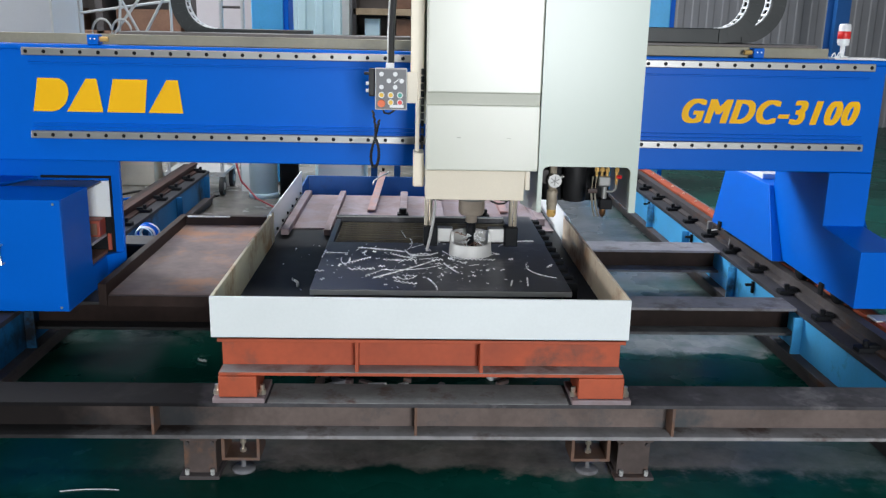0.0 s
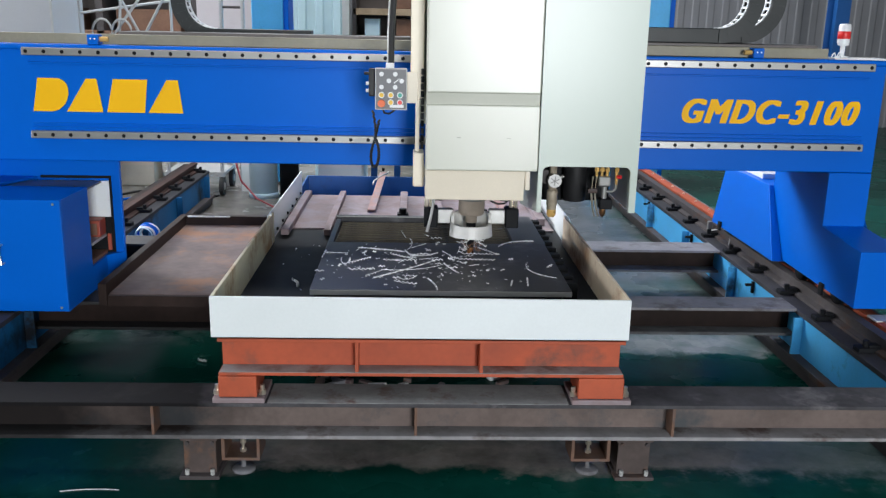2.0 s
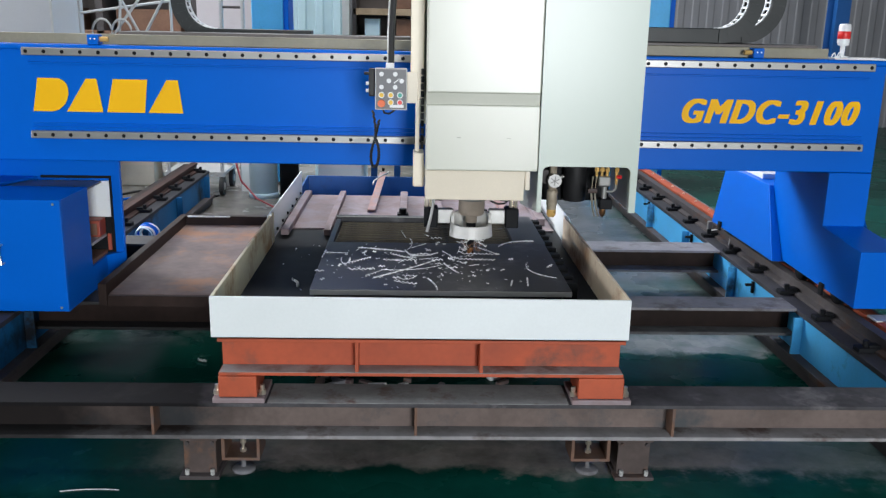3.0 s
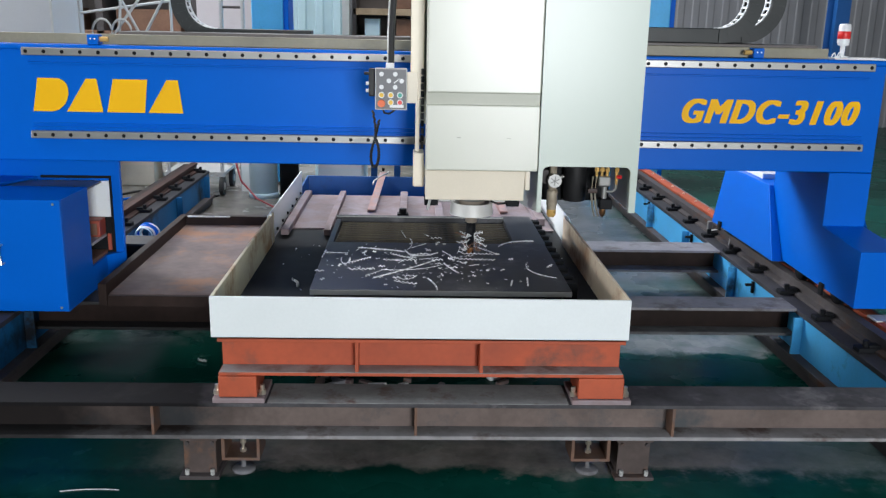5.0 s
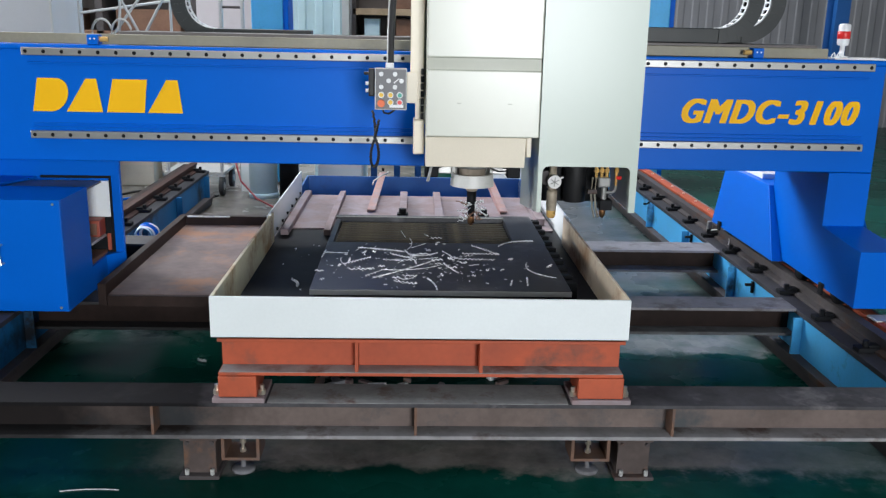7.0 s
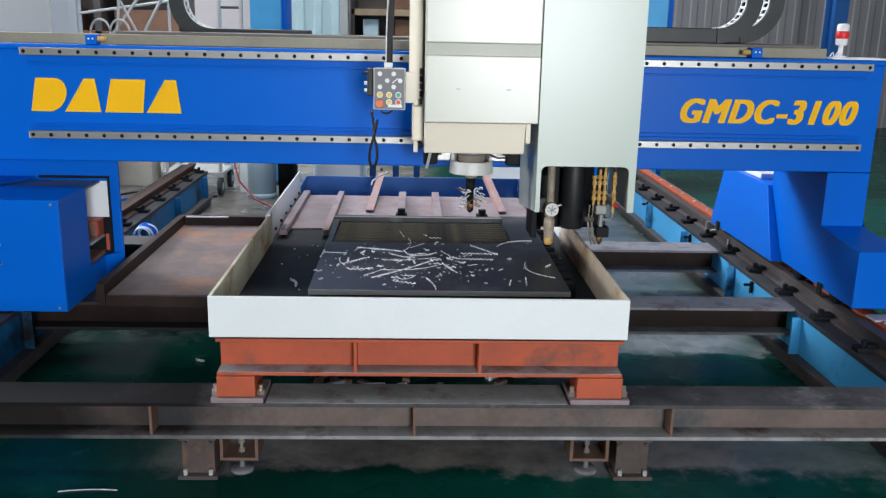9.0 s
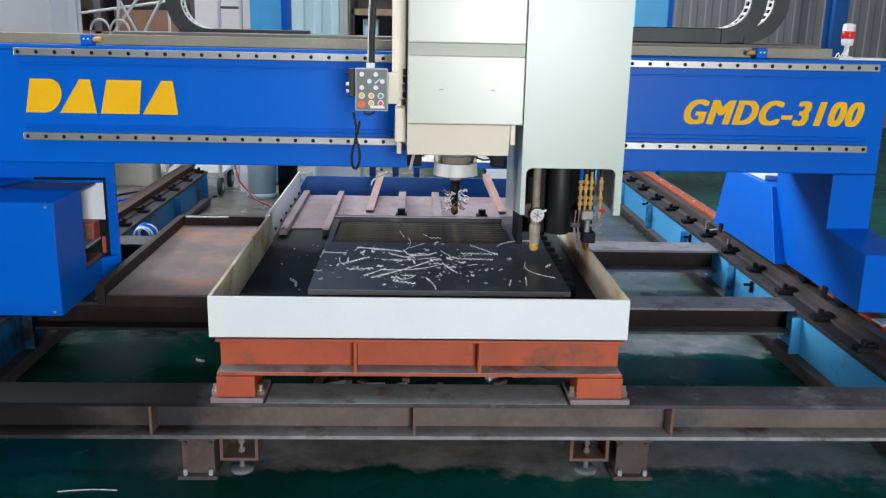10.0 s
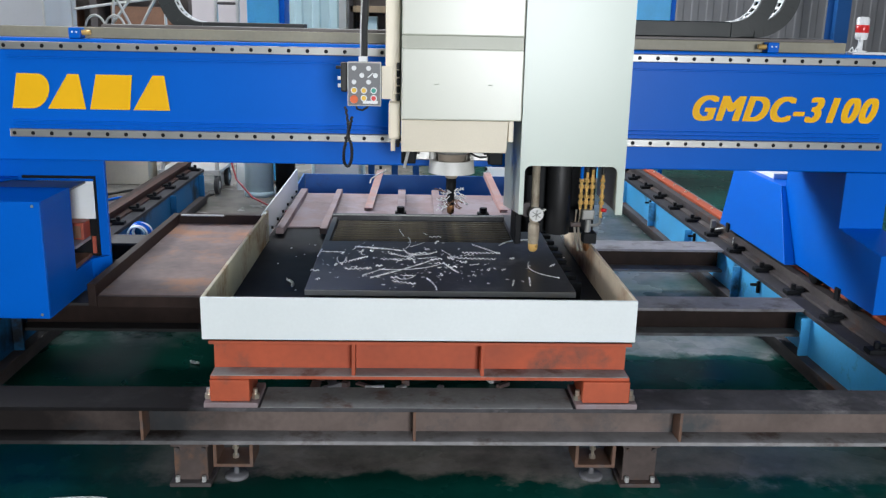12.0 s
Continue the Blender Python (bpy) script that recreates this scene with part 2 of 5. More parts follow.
def floor_material():
    """Green epoxy with worn, dust-covered concrete showing in ragged patches round and behind the machine bed, and a
    lighter green on the right that stands in for light.
    """
    m = material("green_epoxy_floor", (0.0012, 0.036, 0.026), 0.27, gloss=0.07, vary=0.25, scale=1.6, grain=25, bump=0.03, dirt=(0.004, 0.06, 0.045), dirt_amount=0.16)
    nt = m.node_tree
    N, L = nt.nodes.new, nt.links.new
    bsdf = nt.nodes["Principled BSDF"]
    under = bsdf.inputs["Base Color"].links[0].from_socket
    co, sep = N("ShaderNodeTexCoord"), N("ShaderNodeSeparateXYZ")
    L(co.outputs["Object"], sep.inputs[0])

    def noise(scale, detail=6, rough=0.6):
        n = N("ShaderNodeTexNoise")
        n.inputs["Scale"].default_value, n.inputs["Detail"].default_value, n.inputs["Roughness"].default_value = scale, detail, rough
        L(co.outputs["Object"], n.inputs["Vector"])
        return n.outputs["Fac"]

    def math2(op, a, b):
        n = N("ShaderNodeMath")
        n.operation = op
        for k, v in enumerate((a, b)):
            if isinstance(v, (int, float)):
                n.inputs[k].default_value = v
            else:
                L(v, n.inputs[k])
        return n.outputs[0]

    def ramp(value, a, b, lo=0.0, hi=1.0):
        n = N("ShaderNodeMapRange")
        n.inputs[1].default_value, n.inputs[2].default_value, n.inputs[3].default_value, n.inputs[4].default_value = a, b, lo, hi
        L(value, n.inputs[0])
        return n.outputs[0]

    wob = noise(3.0)
    x = math2("ADD", sep.outputs["X"], math2("MULTIPLY", math2("SUBTRACT", noise(1.7), 0.5), 0.9))
    y = math2("ADD", sep.outputs["Y"], math2("MULTIPLY", math2("SUBTRACT", wob, 0.5), 0.5))

    def patch(x0, x1, y0, y1, soft, edge, amount):
        wide = math2("MULTIPLY", ramp(x, x0 - soft, x0 + soft), ramp(x, x1 + soft, x1 - soft))
        deep = math2("MULTIPLY", ramp(y, y0 - edge, y0 + edge), ramp(y, y1 + 0.2, y1 - 0.2))
        return math2("MULTIPLY", math2("MULTIPLY", wide, deep), amount)

    front_dust = patch(-0.8, 1.5, 2.955, 3.3, 0.3, 0.03, 0.85)
    pale = math2("ADD", patch(1.3, 4.0, 2.93, 3.25, 0.4, 0.04, 0.5), patch(0.3, 1.95, 4.18, 5.25, 0.25, 0.02, 0.95))
    slate = patch(0.3, 1.95, 5.3, 8.4, 0.25, 0.2, 0.95)
    streaks = math2("MULTIPLY", patch(0.75, 4.0, 2.86, 3.1, 0.3, 0.05, 0.6), ramp(noise(6.0, 8, 0.7), 0.5, 0.66))
    smear = math2("MULTIPLY", patch(-1.75, -1.2, 4.3, 4.75, 0.2, 0.1, 0.5), ramp(noise(8.0), 0.42, 0.6))
    # Brighter green over the right side, painted in place of light and reflection there.
    lit_right = math2("MULTIPLY", patch(0.1, 6.0, 2.0, 8.5, 0.7, 0.3, 1.0), ramp(noise(4.0, 8, 0.7), 0.25, 0.7))
    lit_green = N("ShaderNodeRGB")
    lit_green.outputs[0].default_value = (0.005, 0.088, 0.066, 1)
    brown = patch(-4.5, 0.1, 5.7, 11.0, 0.3, 0.15, 0.9)
    grey = N("ShaderNodeValToRGB")
    grey.color_ramp.elements[0].position, grey.color_ramp.elements[1].position = 0.33, 0.62
    grey.color_ramp.elements[0].color, grey.color_ramp.elements[1].color = (0.10, 0.15, 0.15, 1), (0.31, 0.325, 0.33, 1)
    L(noise(5.0, 8, 0.65), grey.inputs["Fac"])
    earth = N("ShaderNodeValToRGB")
    earth.color_ramp.elements[0].position, earth.color_ramp.elements[1].position = 0.35, 0.65
    earth.color_ramp.elements[0].color, earth.color_ramp.elements[1].color = (0.10, 0.095, 0.085, 1), (0.24, 0.215, 0.195, 1)
    L(noise(2.4, 8, 0.65), earth.inputs["Fac"])
    stone = N("ShaderNodeValToRGB")
    stone.color_ramp.elements[0].position, stone.color_ramp.elements[1].position = 0.35, 0.65
    stone.color_ramp.elements[0].color, stone.color_ramp.elements[1].color = (0.065, 0.075, 0.08, 1), (0.15, 0.155, 0.165, 1)
    L(noise(3.3, 8, 0.65), stone.inputs["Fac"])
    tan = N("ShaderNodeValToRGB")
    tan.color_ramp.elements[0].position, tan.color_ramp.elements[1].position = 0.35, 0.62
    tan.color_ramp.elements[0].color, tan.color_ramp.elements[1].color = (0.17, 0.145, 0.13, 1), (0.36, 0.32, 0.29, 1)
    L(noise(4.2, 8, 0.65), tan.inputs["Fac"])
    last = under
    for mask, colour in ((lit_right, lit_green), (brown, earth), (slate, stone), (front_dust, tan), (math2("MINIMUM", math2("ADD", pale, math2("ADD", streaks, smear)), 1.0), grey)):
        mix = N("ShaderNodeMix")
        mix.data_type = "RGBA"
        L(mask, mix.inputs[0]), L(last, mix.inputs[6]), L(colour.outputs[0], mix.inputs[7])
        last = mix.outputs[2]
    L(last, bsdf.inputs["Base Color"])
    return m


FLOOR_MAT = floor_material()

# ---- building helpers ----
BASE = {}


def box(bm, x0, x1, y0, y1, z0, z1, bevel=0.0, m=None):
    """Add a block, with its edges rounded by bevel, to bm."""
    b = bmesh.new()
    bmesh.ops.create_cube(b, size=1.0)
    for v in b.verts:
        v.co = Vector(((x0 + x1) / 2 + v.co.x * (x1 - x0), (y0 + y1) / 2 + v.co.y * (y1 - y0), (z0 + z1) / 2 + v.co.z * (z1 - z0)))
    if bevel:
        bmesh.ops.bevel(b, geom=b.edges[:], offset=bevel, segments=2, affect="EDGES", profile=0.5)
    if m is not None:
        b.transform(m)
    join(bm, b)
    return bm


def join(bm, b):
    me = bpy.data.meshes.new("tmp")
    b.to_mesh(me)
    b.free()
    bm.from_mesh(me)
    bpy.data.meshes.remove(me)


def rod(bm, p, q, r, r2=None, n=16, caps=True):
    """Add a round bar from p to q."""
    p, q = Vector(p), Vector(q)
    b = bmesh.new()
    bmesh.ops.create_cone(b, cap_ends=caps, segments=n, radius1=r, radius2=r if r2 is None else r2, depth=(q - p).length)
    b.transform(Matrix.Translation((p + q) / 2) @ (q - p).to_track_quat("Z", "Y").to_matrix().to_4x4())
    join(bm, b)
    return bm


def tube(bm, pts, r, n=8):
    """Add a round tube along the points."""
    pts = [Vector(p) for p in pts]
    rings = []
    for i, p in enumerate(pts):
        d = (pts[min(i + 1, len(pts) - 1)] - pts[max(i - 1, 0)]).normalized()
        q = d.to_track_quat("Z", "Y")
        rings.append([bm.verts.new(p + q @ Vector((r * math.cos(2 * math.pi * k / n), r * math.sin(2 * math.pi * k / n), 0))) for k in range(n)])
    for a, b in zip(rings, rings[1:]):
        for k in range(n):
            bm.faces.new((a[k], a[(k + 1) % n], b[(k + 1) % n], b[k]))
    bm.faces.new(rings[0][::-1]), bm.faces.new(rings[-1])
    return bm


def prism(bm, outline, axis, a, b, bevel=0.0):
    """Add an outline extruded along axis ('x', 'y' or 'z') from a to b. Outline points are the two other coordinates in xyz order."""
    t = bmesh.new()

    def at(u, v, w):
        return {"x": (w, u, v), "y": (u, w, v), "z": (u, v, w)}[axis]

    lo = [t.verts.new(at(u, v, a)) for u, v in outline]
    hi = [t.verts.new(at(u, v, b)) for u, v in outline]
    t.faces.new(lo), t.faces.new(hi[::-1])
    for i in range(len(lo)):
        j = (i + 1) % len(lo)
        t.faces.new((lo[j], lo[i], hi[i], hi[j]))
    bmesh.ops.recalc_face_normals(t, faces=t.faces[:])
    if bevel:
        bmesh.ops.bevel(t, geom=t.edges[:], offset=bevel, segments=2, affect="EDGES", profile=0.5)
    join(bm, t)
    return bm


def lathe(bm, profile, cx, cy, n=40):
    """Add a turned body round the vertical axis at cx, cy; profile is rows of radius, height."""
    rings = [[bm.verts.new((cx + r * math.cos(2 * math.pi * k / n), cy + r * math.sin(2 * math.pi * k / n), z)) for k in range(n)] for r, z in profile]
    for a, b in zip(rings, rings[1:]):
        for k in range(n):
            f = bm.faces.new((a[k], a[(k + 1) % n], b[(k + 1) % n], b[k]))
            f.smooth = True
    return bm


def thing(name, at, label, category, group="", kind=""):
    """A top-level thing: an Empty at its base."""
    ob = new(name)
    ob.empty_display_size = 0.1
    ob.location = at
    BASE[ob.name] = Vector(at)
    return tagged(ob, label, category, group, kind)


def part(name, bm, mat, parent=None, label="", smooth=False):
    """Link bm, built in world coordinates, as one mesh object under parent."""
    me = bpy.data.meshes.new(name)
    base = BASE[parent.name] if parent else Vector()
    bm.transform(Matrix.Translation(-base))
    bm.normal_update()
    bm.to_mesh(me)
    bm.free()
    if smooth:
        for p in me.polygons:
            p.use_smooth = True
    me.materials.append(mat)
    ob = new(name, me)
    ob.parent = parent
    BASE[ob.name] = base
    return tagged(ob, label) if label else ob


def repeat(ob, offsets):
    """Further pieces on the same mesh, moved by the offsets."""
    for o in offsets:
        c = ob.copy()
        scene.collection.objects.link(c)
        c.location = ob.location + Vector(o)
        BASE[c.name] = BASE[ob.name]


def single(name, bm, mat, label, category, group="", kind="", smooth=False):
    return tagged(part(name, bm, mat, None, "", smooth), label, category, group, kind)


def B(*a, **k):
    return box(bmesh.new(), *a, **k)


def h_beam(name, x0, x1, y0, y1, z0, z1, mat, web_mat, parent, label, tf=0.014, tw=0.012, top_mat=None, lip_mat=None):
    """An H-section lying along x: two flanges and, under the lower one, the web."""
    yc = (y0 + y1) / 2
    top = part(name, B(x0, x1, y0, y1, z1 - tf, z1, 0.002), top_mat or mat, parent, label)
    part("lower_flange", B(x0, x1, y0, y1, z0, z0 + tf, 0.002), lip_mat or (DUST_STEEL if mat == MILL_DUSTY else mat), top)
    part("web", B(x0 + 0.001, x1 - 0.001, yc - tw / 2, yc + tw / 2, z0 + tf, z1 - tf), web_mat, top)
    return top


# ---- hall ----
floor = single("floor", B(-16, 16, -10, 15.5, -0.3, 0), FLOOR_MAT, "dark green glossy epoxy factory floor, dusty and scuffed", "floor", kind="structure")


def wall(name, x0, x1, y0, y1, z0, z1, mat, label):
    return single(name, B(x0, x1, y0, y1, z0, z1), mat, label, "wall", kind="structure")


def ribbed(x0, x1, y, z0, z1, pitch, depth):
    """Trapezoid sheet cladding facing the viewer."""
    b = bmesh.new()
    out, x = [], x0
    while x < x1:
        for dx, dy in ((0, 0), (pitch * 0.45, 0), (pitch * 0.55, depth), (pitch * 0.9, depth)):
            if x + dx <= x1:
                out.append((x + dx, y - dy))
        x += pitch
    out += [(x1, y), (x1, y + 0.15), (x0, y + 0.15)]
    return prism(b, out, "z", z0, z1)


single("wall_north", ribbed(-16, 16, 15.0, 0, 3.6, 0.25, 0.007), CORRUGATED, "grey trapezoid-sheet hall wall", "wall", kind="structure")
wall("wall_north_upper", -16, 16, 15.0, 15.15, 5.6, 8.2, CORRUGATED, "grey sheet wall above the window band")
wall("wall_west_near", -13.2, -13, -10, -0.6, 0, 5.3, CORRUGATED, "grey sheet side wall beside the open side door")
wall("wall_west_far", -13.2, -13, 3.2, 15.2, 0, 5.3, CORRUGATED, "grey sheet side wall beside the open side door")
wall("wall_west_lintel", -13.2, -13, -0.6, 3.2, 3.6, 5.3, CORRUGATED, "grey sheet side wall over the open side door")
wall("wall_west_upper", -13.2, -13, -10, 15.2, 7.5, 8.2, CORRUGATED, "grey sheet side wall above the clerestory band")
wall("wall_east", 16, 16.2, -10, 15.2, 0, 8.2, CORRUGATED, "grey sheet side wall of the hall")
wall("wall_south_left", -16, 0.4, -10.2, -10, 0, 8.2, CORRUGATED, "grey sheet wall beside the open hall door")
wall("wall_south_right", 3.8, 16, -10.2, -10, 0, 8.2, CORRUGATED, "grey sheet wall beside the open hall door")
wall("wall_south_top", 0.4, 3.8, -10.2, -10, 4.2, 8.2, CORRUGATED, "grey sheet wall over the open hall door")
ceil = bmesh.new()
for y0, y1 in ((-10.2, 0.2), (1.8, 7.7), (9.3, 15.2)):
    box(ceil, -16.2, 16.2, y0, y1, 8.2, 8.35)
single("ceiling", ceil, CEIL, "pale sheet-metal roof with daylight strips", "ceiling", kind="structure")

# ---- machine bed ----
BT = 0.296  # top of the cross beams
bed = thing("machine_bed", (0, 3, 0), "dark steel H-beam cross frame of a gantry cutting machine", "machine bed")


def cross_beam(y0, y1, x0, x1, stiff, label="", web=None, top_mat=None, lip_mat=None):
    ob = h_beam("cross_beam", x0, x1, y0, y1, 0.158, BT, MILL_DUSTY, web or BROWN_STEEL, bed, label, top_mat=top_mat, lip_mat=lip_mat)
    yc = (y0 + y1) / 2
    for x in stiff:
        part("stiffener", B(x - 0.005, x + 0.005, y0 + 0.006, yc - 0.006, 0.172, BT - 0.014, 0.001), RUSTY_EDGE, ob)
    return ob


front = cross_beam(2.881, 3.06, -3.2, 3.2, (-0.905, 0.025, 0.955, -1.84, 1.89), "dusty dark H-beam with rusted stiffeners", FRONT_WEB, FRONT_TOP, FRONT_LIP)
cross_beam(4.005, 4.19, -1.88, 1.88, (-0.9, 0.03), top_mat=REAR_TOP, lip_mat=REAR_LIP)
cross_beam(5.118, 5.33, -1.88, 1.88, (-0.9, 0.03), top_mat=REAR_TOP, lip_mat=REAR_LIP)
part("dust_layer", B(-0.50, 0.57, 2.884, 3.056, BT, BT + 0.0015), GREY_DUST, bed, "grey dust on the front beam")
for x0, x1 in ((-0.815, -0.683), (0.757, 0.891)):
    post = bmesh.new()
    box(post, x0 + 0.008, x1 - 0.008, 2.905, 3.035, 0.0, 0.144, 0.003)
    part("post", box(post, x0, x1, 2.893, 3.05, 0.144, 0.158, 0.002), RUST_POST, bed, "short rusty steel post with bolted plates")
    plate = part("base_plate", B(x0 - 0.004, x1 + 0.006, 2.875, 3.05, 0.0, 0.014, 0.002), MILL, bed)
    for x in (x0 + 0.022, x1 - 0.02):
        part("bolt", rod(bmesh.new(), (x, 2.89, 0.012), (x, 2.89, 0.034), 0.008, n=6), ALU, plate)
        part("bolt", rod(bmesh.new(), (x, 2.907, 0.132), (x, 2.897, 0.132), 0.008, n=6), MILL, plate)
for x0, x1, s in ((-0.672, -0.535, 1), (0.594, 0.737, -1)):
    frame_bm = bmesh.new()
    box(frame_bm, x0, x0 + 0.012, 2.905, 3.03, 0.072, 0.158, 0.001)
    box(frame_bm, x1 - 0.012, x1, 2.905, 3.03, 0.072, 0.158, 0.001)
    box(frame_bm, x0, x1, 2.905, 3.03, 0.062, 0.073, 0.001)
    br = part("levelling_bracket", frame_bm, RUSTY_EDGE, bed, "rusty welded levelling bracket")
    xc = (x0 + x1) / 2
    j = bmesh.new()
    rod(j, (xc, 2.955, 0.016), (xc, 2.955, 0.125), 0.006, n=10)
    rod(j, (xc, 2.955, 0.108), (xc, 2.955, 0.118), 0.012, n=6)
    rod(j, (xc, 2.955, 0.074), (xc, 2.955, 0.086), 0.012, n=6)
    part("jack_bolt", j, BRIGHT, br)
    part("foot_pad", lathe(bmesh.new(), [(0.0, 0.0), (0.042, 0.0), (0.042, 0.009), (0.036, 0.013), (0.014, 0.015), (0.009, 0.016), (0.009, 0.05), (0.0, 0.05)], xc, 2.955, 24), DUST_STEEL, br)

# side girders with their running rails
def girder(name, s, x, y0, y1, label):
    """s: +1 for the girder whose outer side is at greater x. x: face of its web."""
    g = thing(name, (x, (y0 + y1) / 2, 0), label, "rail girder", "running rails of the gantry")
    X = lambda d: (min(x, x + s * d), max(x, x + s * d))

    def bar(bm, d0, d1, z0, z1, b=0.0, ya=y0, yb=y1):
        a, c = x + s * d0, x + s * d1
        return box(bm, min(a, c), max(a, c), ya, yb, z0, z1, b)

    # the left girder wears the blue with shade mixed into it
    paint = LIGHT_BLUE if s > 0 else SHADED_BLUE
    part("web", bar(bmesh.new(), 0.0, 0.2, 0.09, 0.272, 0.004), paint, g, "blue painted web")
    part("lower_flange", bar(bmesh.new(), -0.05, 0.24, 0.062, 0.09, 0.003), MILL, g)
    part("sleeper", bar(bmesh.new(), -0.02, 0.22, 0.0, 0.062, 0.003), MILL, g)
    part("top_flange", bar(bmesh.new(), -0.006, 0.27, 0.272, BT, 0.003), MILL_DUSTY, g)
    y = y0 + 0.95
    while y < y1 - 0.1:
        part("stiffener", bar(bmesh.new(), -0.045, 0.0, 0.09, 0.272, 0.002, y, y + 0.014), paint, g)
        y += 0.906
    rail = bmesh.new()
    prism(rail, [(x + s * a, z) for a, z in ((0.075, BT), (0.165, BT), (0.165, BT + 0.012), (0.135, BT + 0.02), (0.135, BT + 0.045), (0.145, BT + 0.05), (0.145, BT + 0.07), (0.095, BT + 0.07), (0.095, BT + 0.05), (0.105, BT + 0.045), (0.105, BT + 0.02), (0.075, BT + 0.012))], "y", y0, y1)
    part("running_rail", rail, RUST_RAIL if s < 0 else MILL, g, "worn steel running rail")
    part("rack_plate", bar(bmesh.new(), 0.168, 0.235 if s > 0 else 0.215, BT, BT + (0.075 if s > 0 else 0.055), 0.003), PRIMER if s > 0 else BROWN_STEEL, g, "red oxide rack plate" if s > 0 else "dark brown rack plate")
    if s > 0:
        part("outer_angle", bar(bmesh.new(), 0.237, 0.275, BT, BT + 0.06, 0.002), DUST_STEEL, g, "grey outer angle bar")
        b0 = part("plate_bolt", rod(bmesh.new(), (x + 0.205, y0 + 0.6, BT + 0.075), (x + 0.205, y0 + 0.6, BT + 0.083), 0.009, n=8), BRIGHT, g)
        repeat(b0, [(0, 0.3 * k, 0) for k in range(1, 20)])
    if s > 0:
        hk = bar(bmesh.new(), -0.016, -0.002, 0.205, 0.27, 0.002, 4.55, 4.566)
        bar(hk, -0.05, -0.014, 0.245, 0.258, 0.002, 4.55, 4.566)
        h0 = part("cable_hook", hk, BLACK, g, "small black cable hook")
        repeat(h0, [(0, 1.1, 0), (0, 2.2, 0)])
    y = 3.44 if s > 0 else 3.55
    ys = []
    while y < y1 - 0.05:
        ys.append(y)
        y += 0.409
    c = bmesh.new()
    bar(c, 0.004, 0.098, BT, BT + 0.022, 0.004, ys[0] - 0.028, ys[0] + 0.028)
    bar(c, 0.05, 0.1, BT + 0.02, BT + 0.034, 0.004, ys[0] - 0.022, ys[0] + 0.022)
    rod(c, (x + s * 0.045, ys[0], BT + 0.02), (x + s * 0.045, ys[0], BT + 0.05), 0.013, n=6)
    clamp = part("rail_clamp", c, BLACK, g, "black bolted rail clamp")
    repeat(clamp, [(0, yy - ys[0], 0) for yy in ys[1:]])
    return g


girder_r = girder("rail_girder", 1, 1.882, 2.98, 9.6, "light blue girder with dark crane rail and red rack plate")
girder_l = girder("rail_girder", -1, -1.79, 2.98, 7.75, "grimy blue girder, darker for shade, with rusty crane rail on bolted clamps")
sensor = thing("limit_switch", (1.95, 5.55, BT), "small grey limit switch with a looped cable on the rail", "switch")
part("switch_body", B(1.935, 1.965, 5.53, 5.56, BT + 0.024, BT + 0.09, 0.004), DARK_STEEL, sensor)
part("cable", tube(bmesh.new(), [(1.95 + 0.05 * math.sin(a), 5.5 - 0.3 * a / 3, BT + 0.04 + 0.03 * math.sin(a * 1.3)) for a in np.linspace(0, 3, 14)], 0.004), ALU, sensor)

# ---- slag tray on the far side of the table and the rusty catch table ----
catch = thing("catch_table", (-1.2, 4.6, 0), "rusty shallow steel catch tray on the cross beams", "tray")
part("tray_floor", B(-1.405, -0.70, 3.965, 5.41, 0.338, 0.35, 0.002), RUSTY, catch, "rust-stained grey steel sheet")
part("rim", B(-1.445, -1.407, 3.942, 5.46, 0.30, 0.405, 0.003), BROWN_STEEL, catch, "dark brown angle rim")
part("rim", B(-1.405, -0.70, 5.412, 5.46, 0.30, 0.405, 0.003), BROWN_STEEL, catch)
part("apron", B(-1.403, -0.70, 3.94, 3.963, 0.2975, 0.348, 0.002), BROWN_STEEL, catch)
part("angle_bar", B(-1.39, -1.13, 5.396, 5.411, 0.399, 0.408, 0.002), ALU, catch)

# ---- work table ----
table = thing("work_table", (0.04, 2.9, BT), "red oxide steel work table with white splash walls", "work table")
for x0, x1 in ((-0.668, -0.535), (0.602, 0.764)):
    foot = bmesh.new()
    box(foot, x0, x1, 2.885, 3.05, 0.318, 0.395, 0.003)
    part("foot", foot, PRIMER, table)
    part("foot_plate", B(x0 - 0.022, x1 + 0.028, 2.878, 3.055, BT + 0.001, 0.316, 0.003), PRIMER_DUSTY, table)
    for x in (x0 - 0.012, x1 + 0.014):
        bolt = bmesh.new()
        rod(bolt, (x, 2.92, 0.316), (x, 2.92, 0.332), 0.014, n=6)
        rod(bolt, (x, 2.92, 0.33), (x, 2.92, 0.352), 0.008, n=10)
        part("anchor_bolt", bolt, BRIGHT, table)
for yb in (2.895, 5.1):
    h_beam("frame_beam", -0.668, 0.762, yb, yb + 0.16, 0.395, 0.5315, PRIMER, PRIMER, table, "red oxide H-beam, dusty lower flange", 0.012, 0.01)
part("flange_dust", B(-0.665, 0.759, 2.896, 2.968, 0.407, 0.4085), GREY_DUST, table, "layer of grey dust on the flange")
for x in (-0.185, 0.254):
    part("stiffener", B(x - 0.006, x + 0.006, 2.899, 2.968, 0.4085, 0.52, 0.001), PRIMER, table)
part("side_beam", B(-0.668, -0.56, 3.06, 5.09, 0.40, 0.531, 0.003), PRIMER, table)
part("side_beam", B(0.66, 0.762, 3.06, 5.09, 0.40, 0.531, 0.003), PRIMER, table)
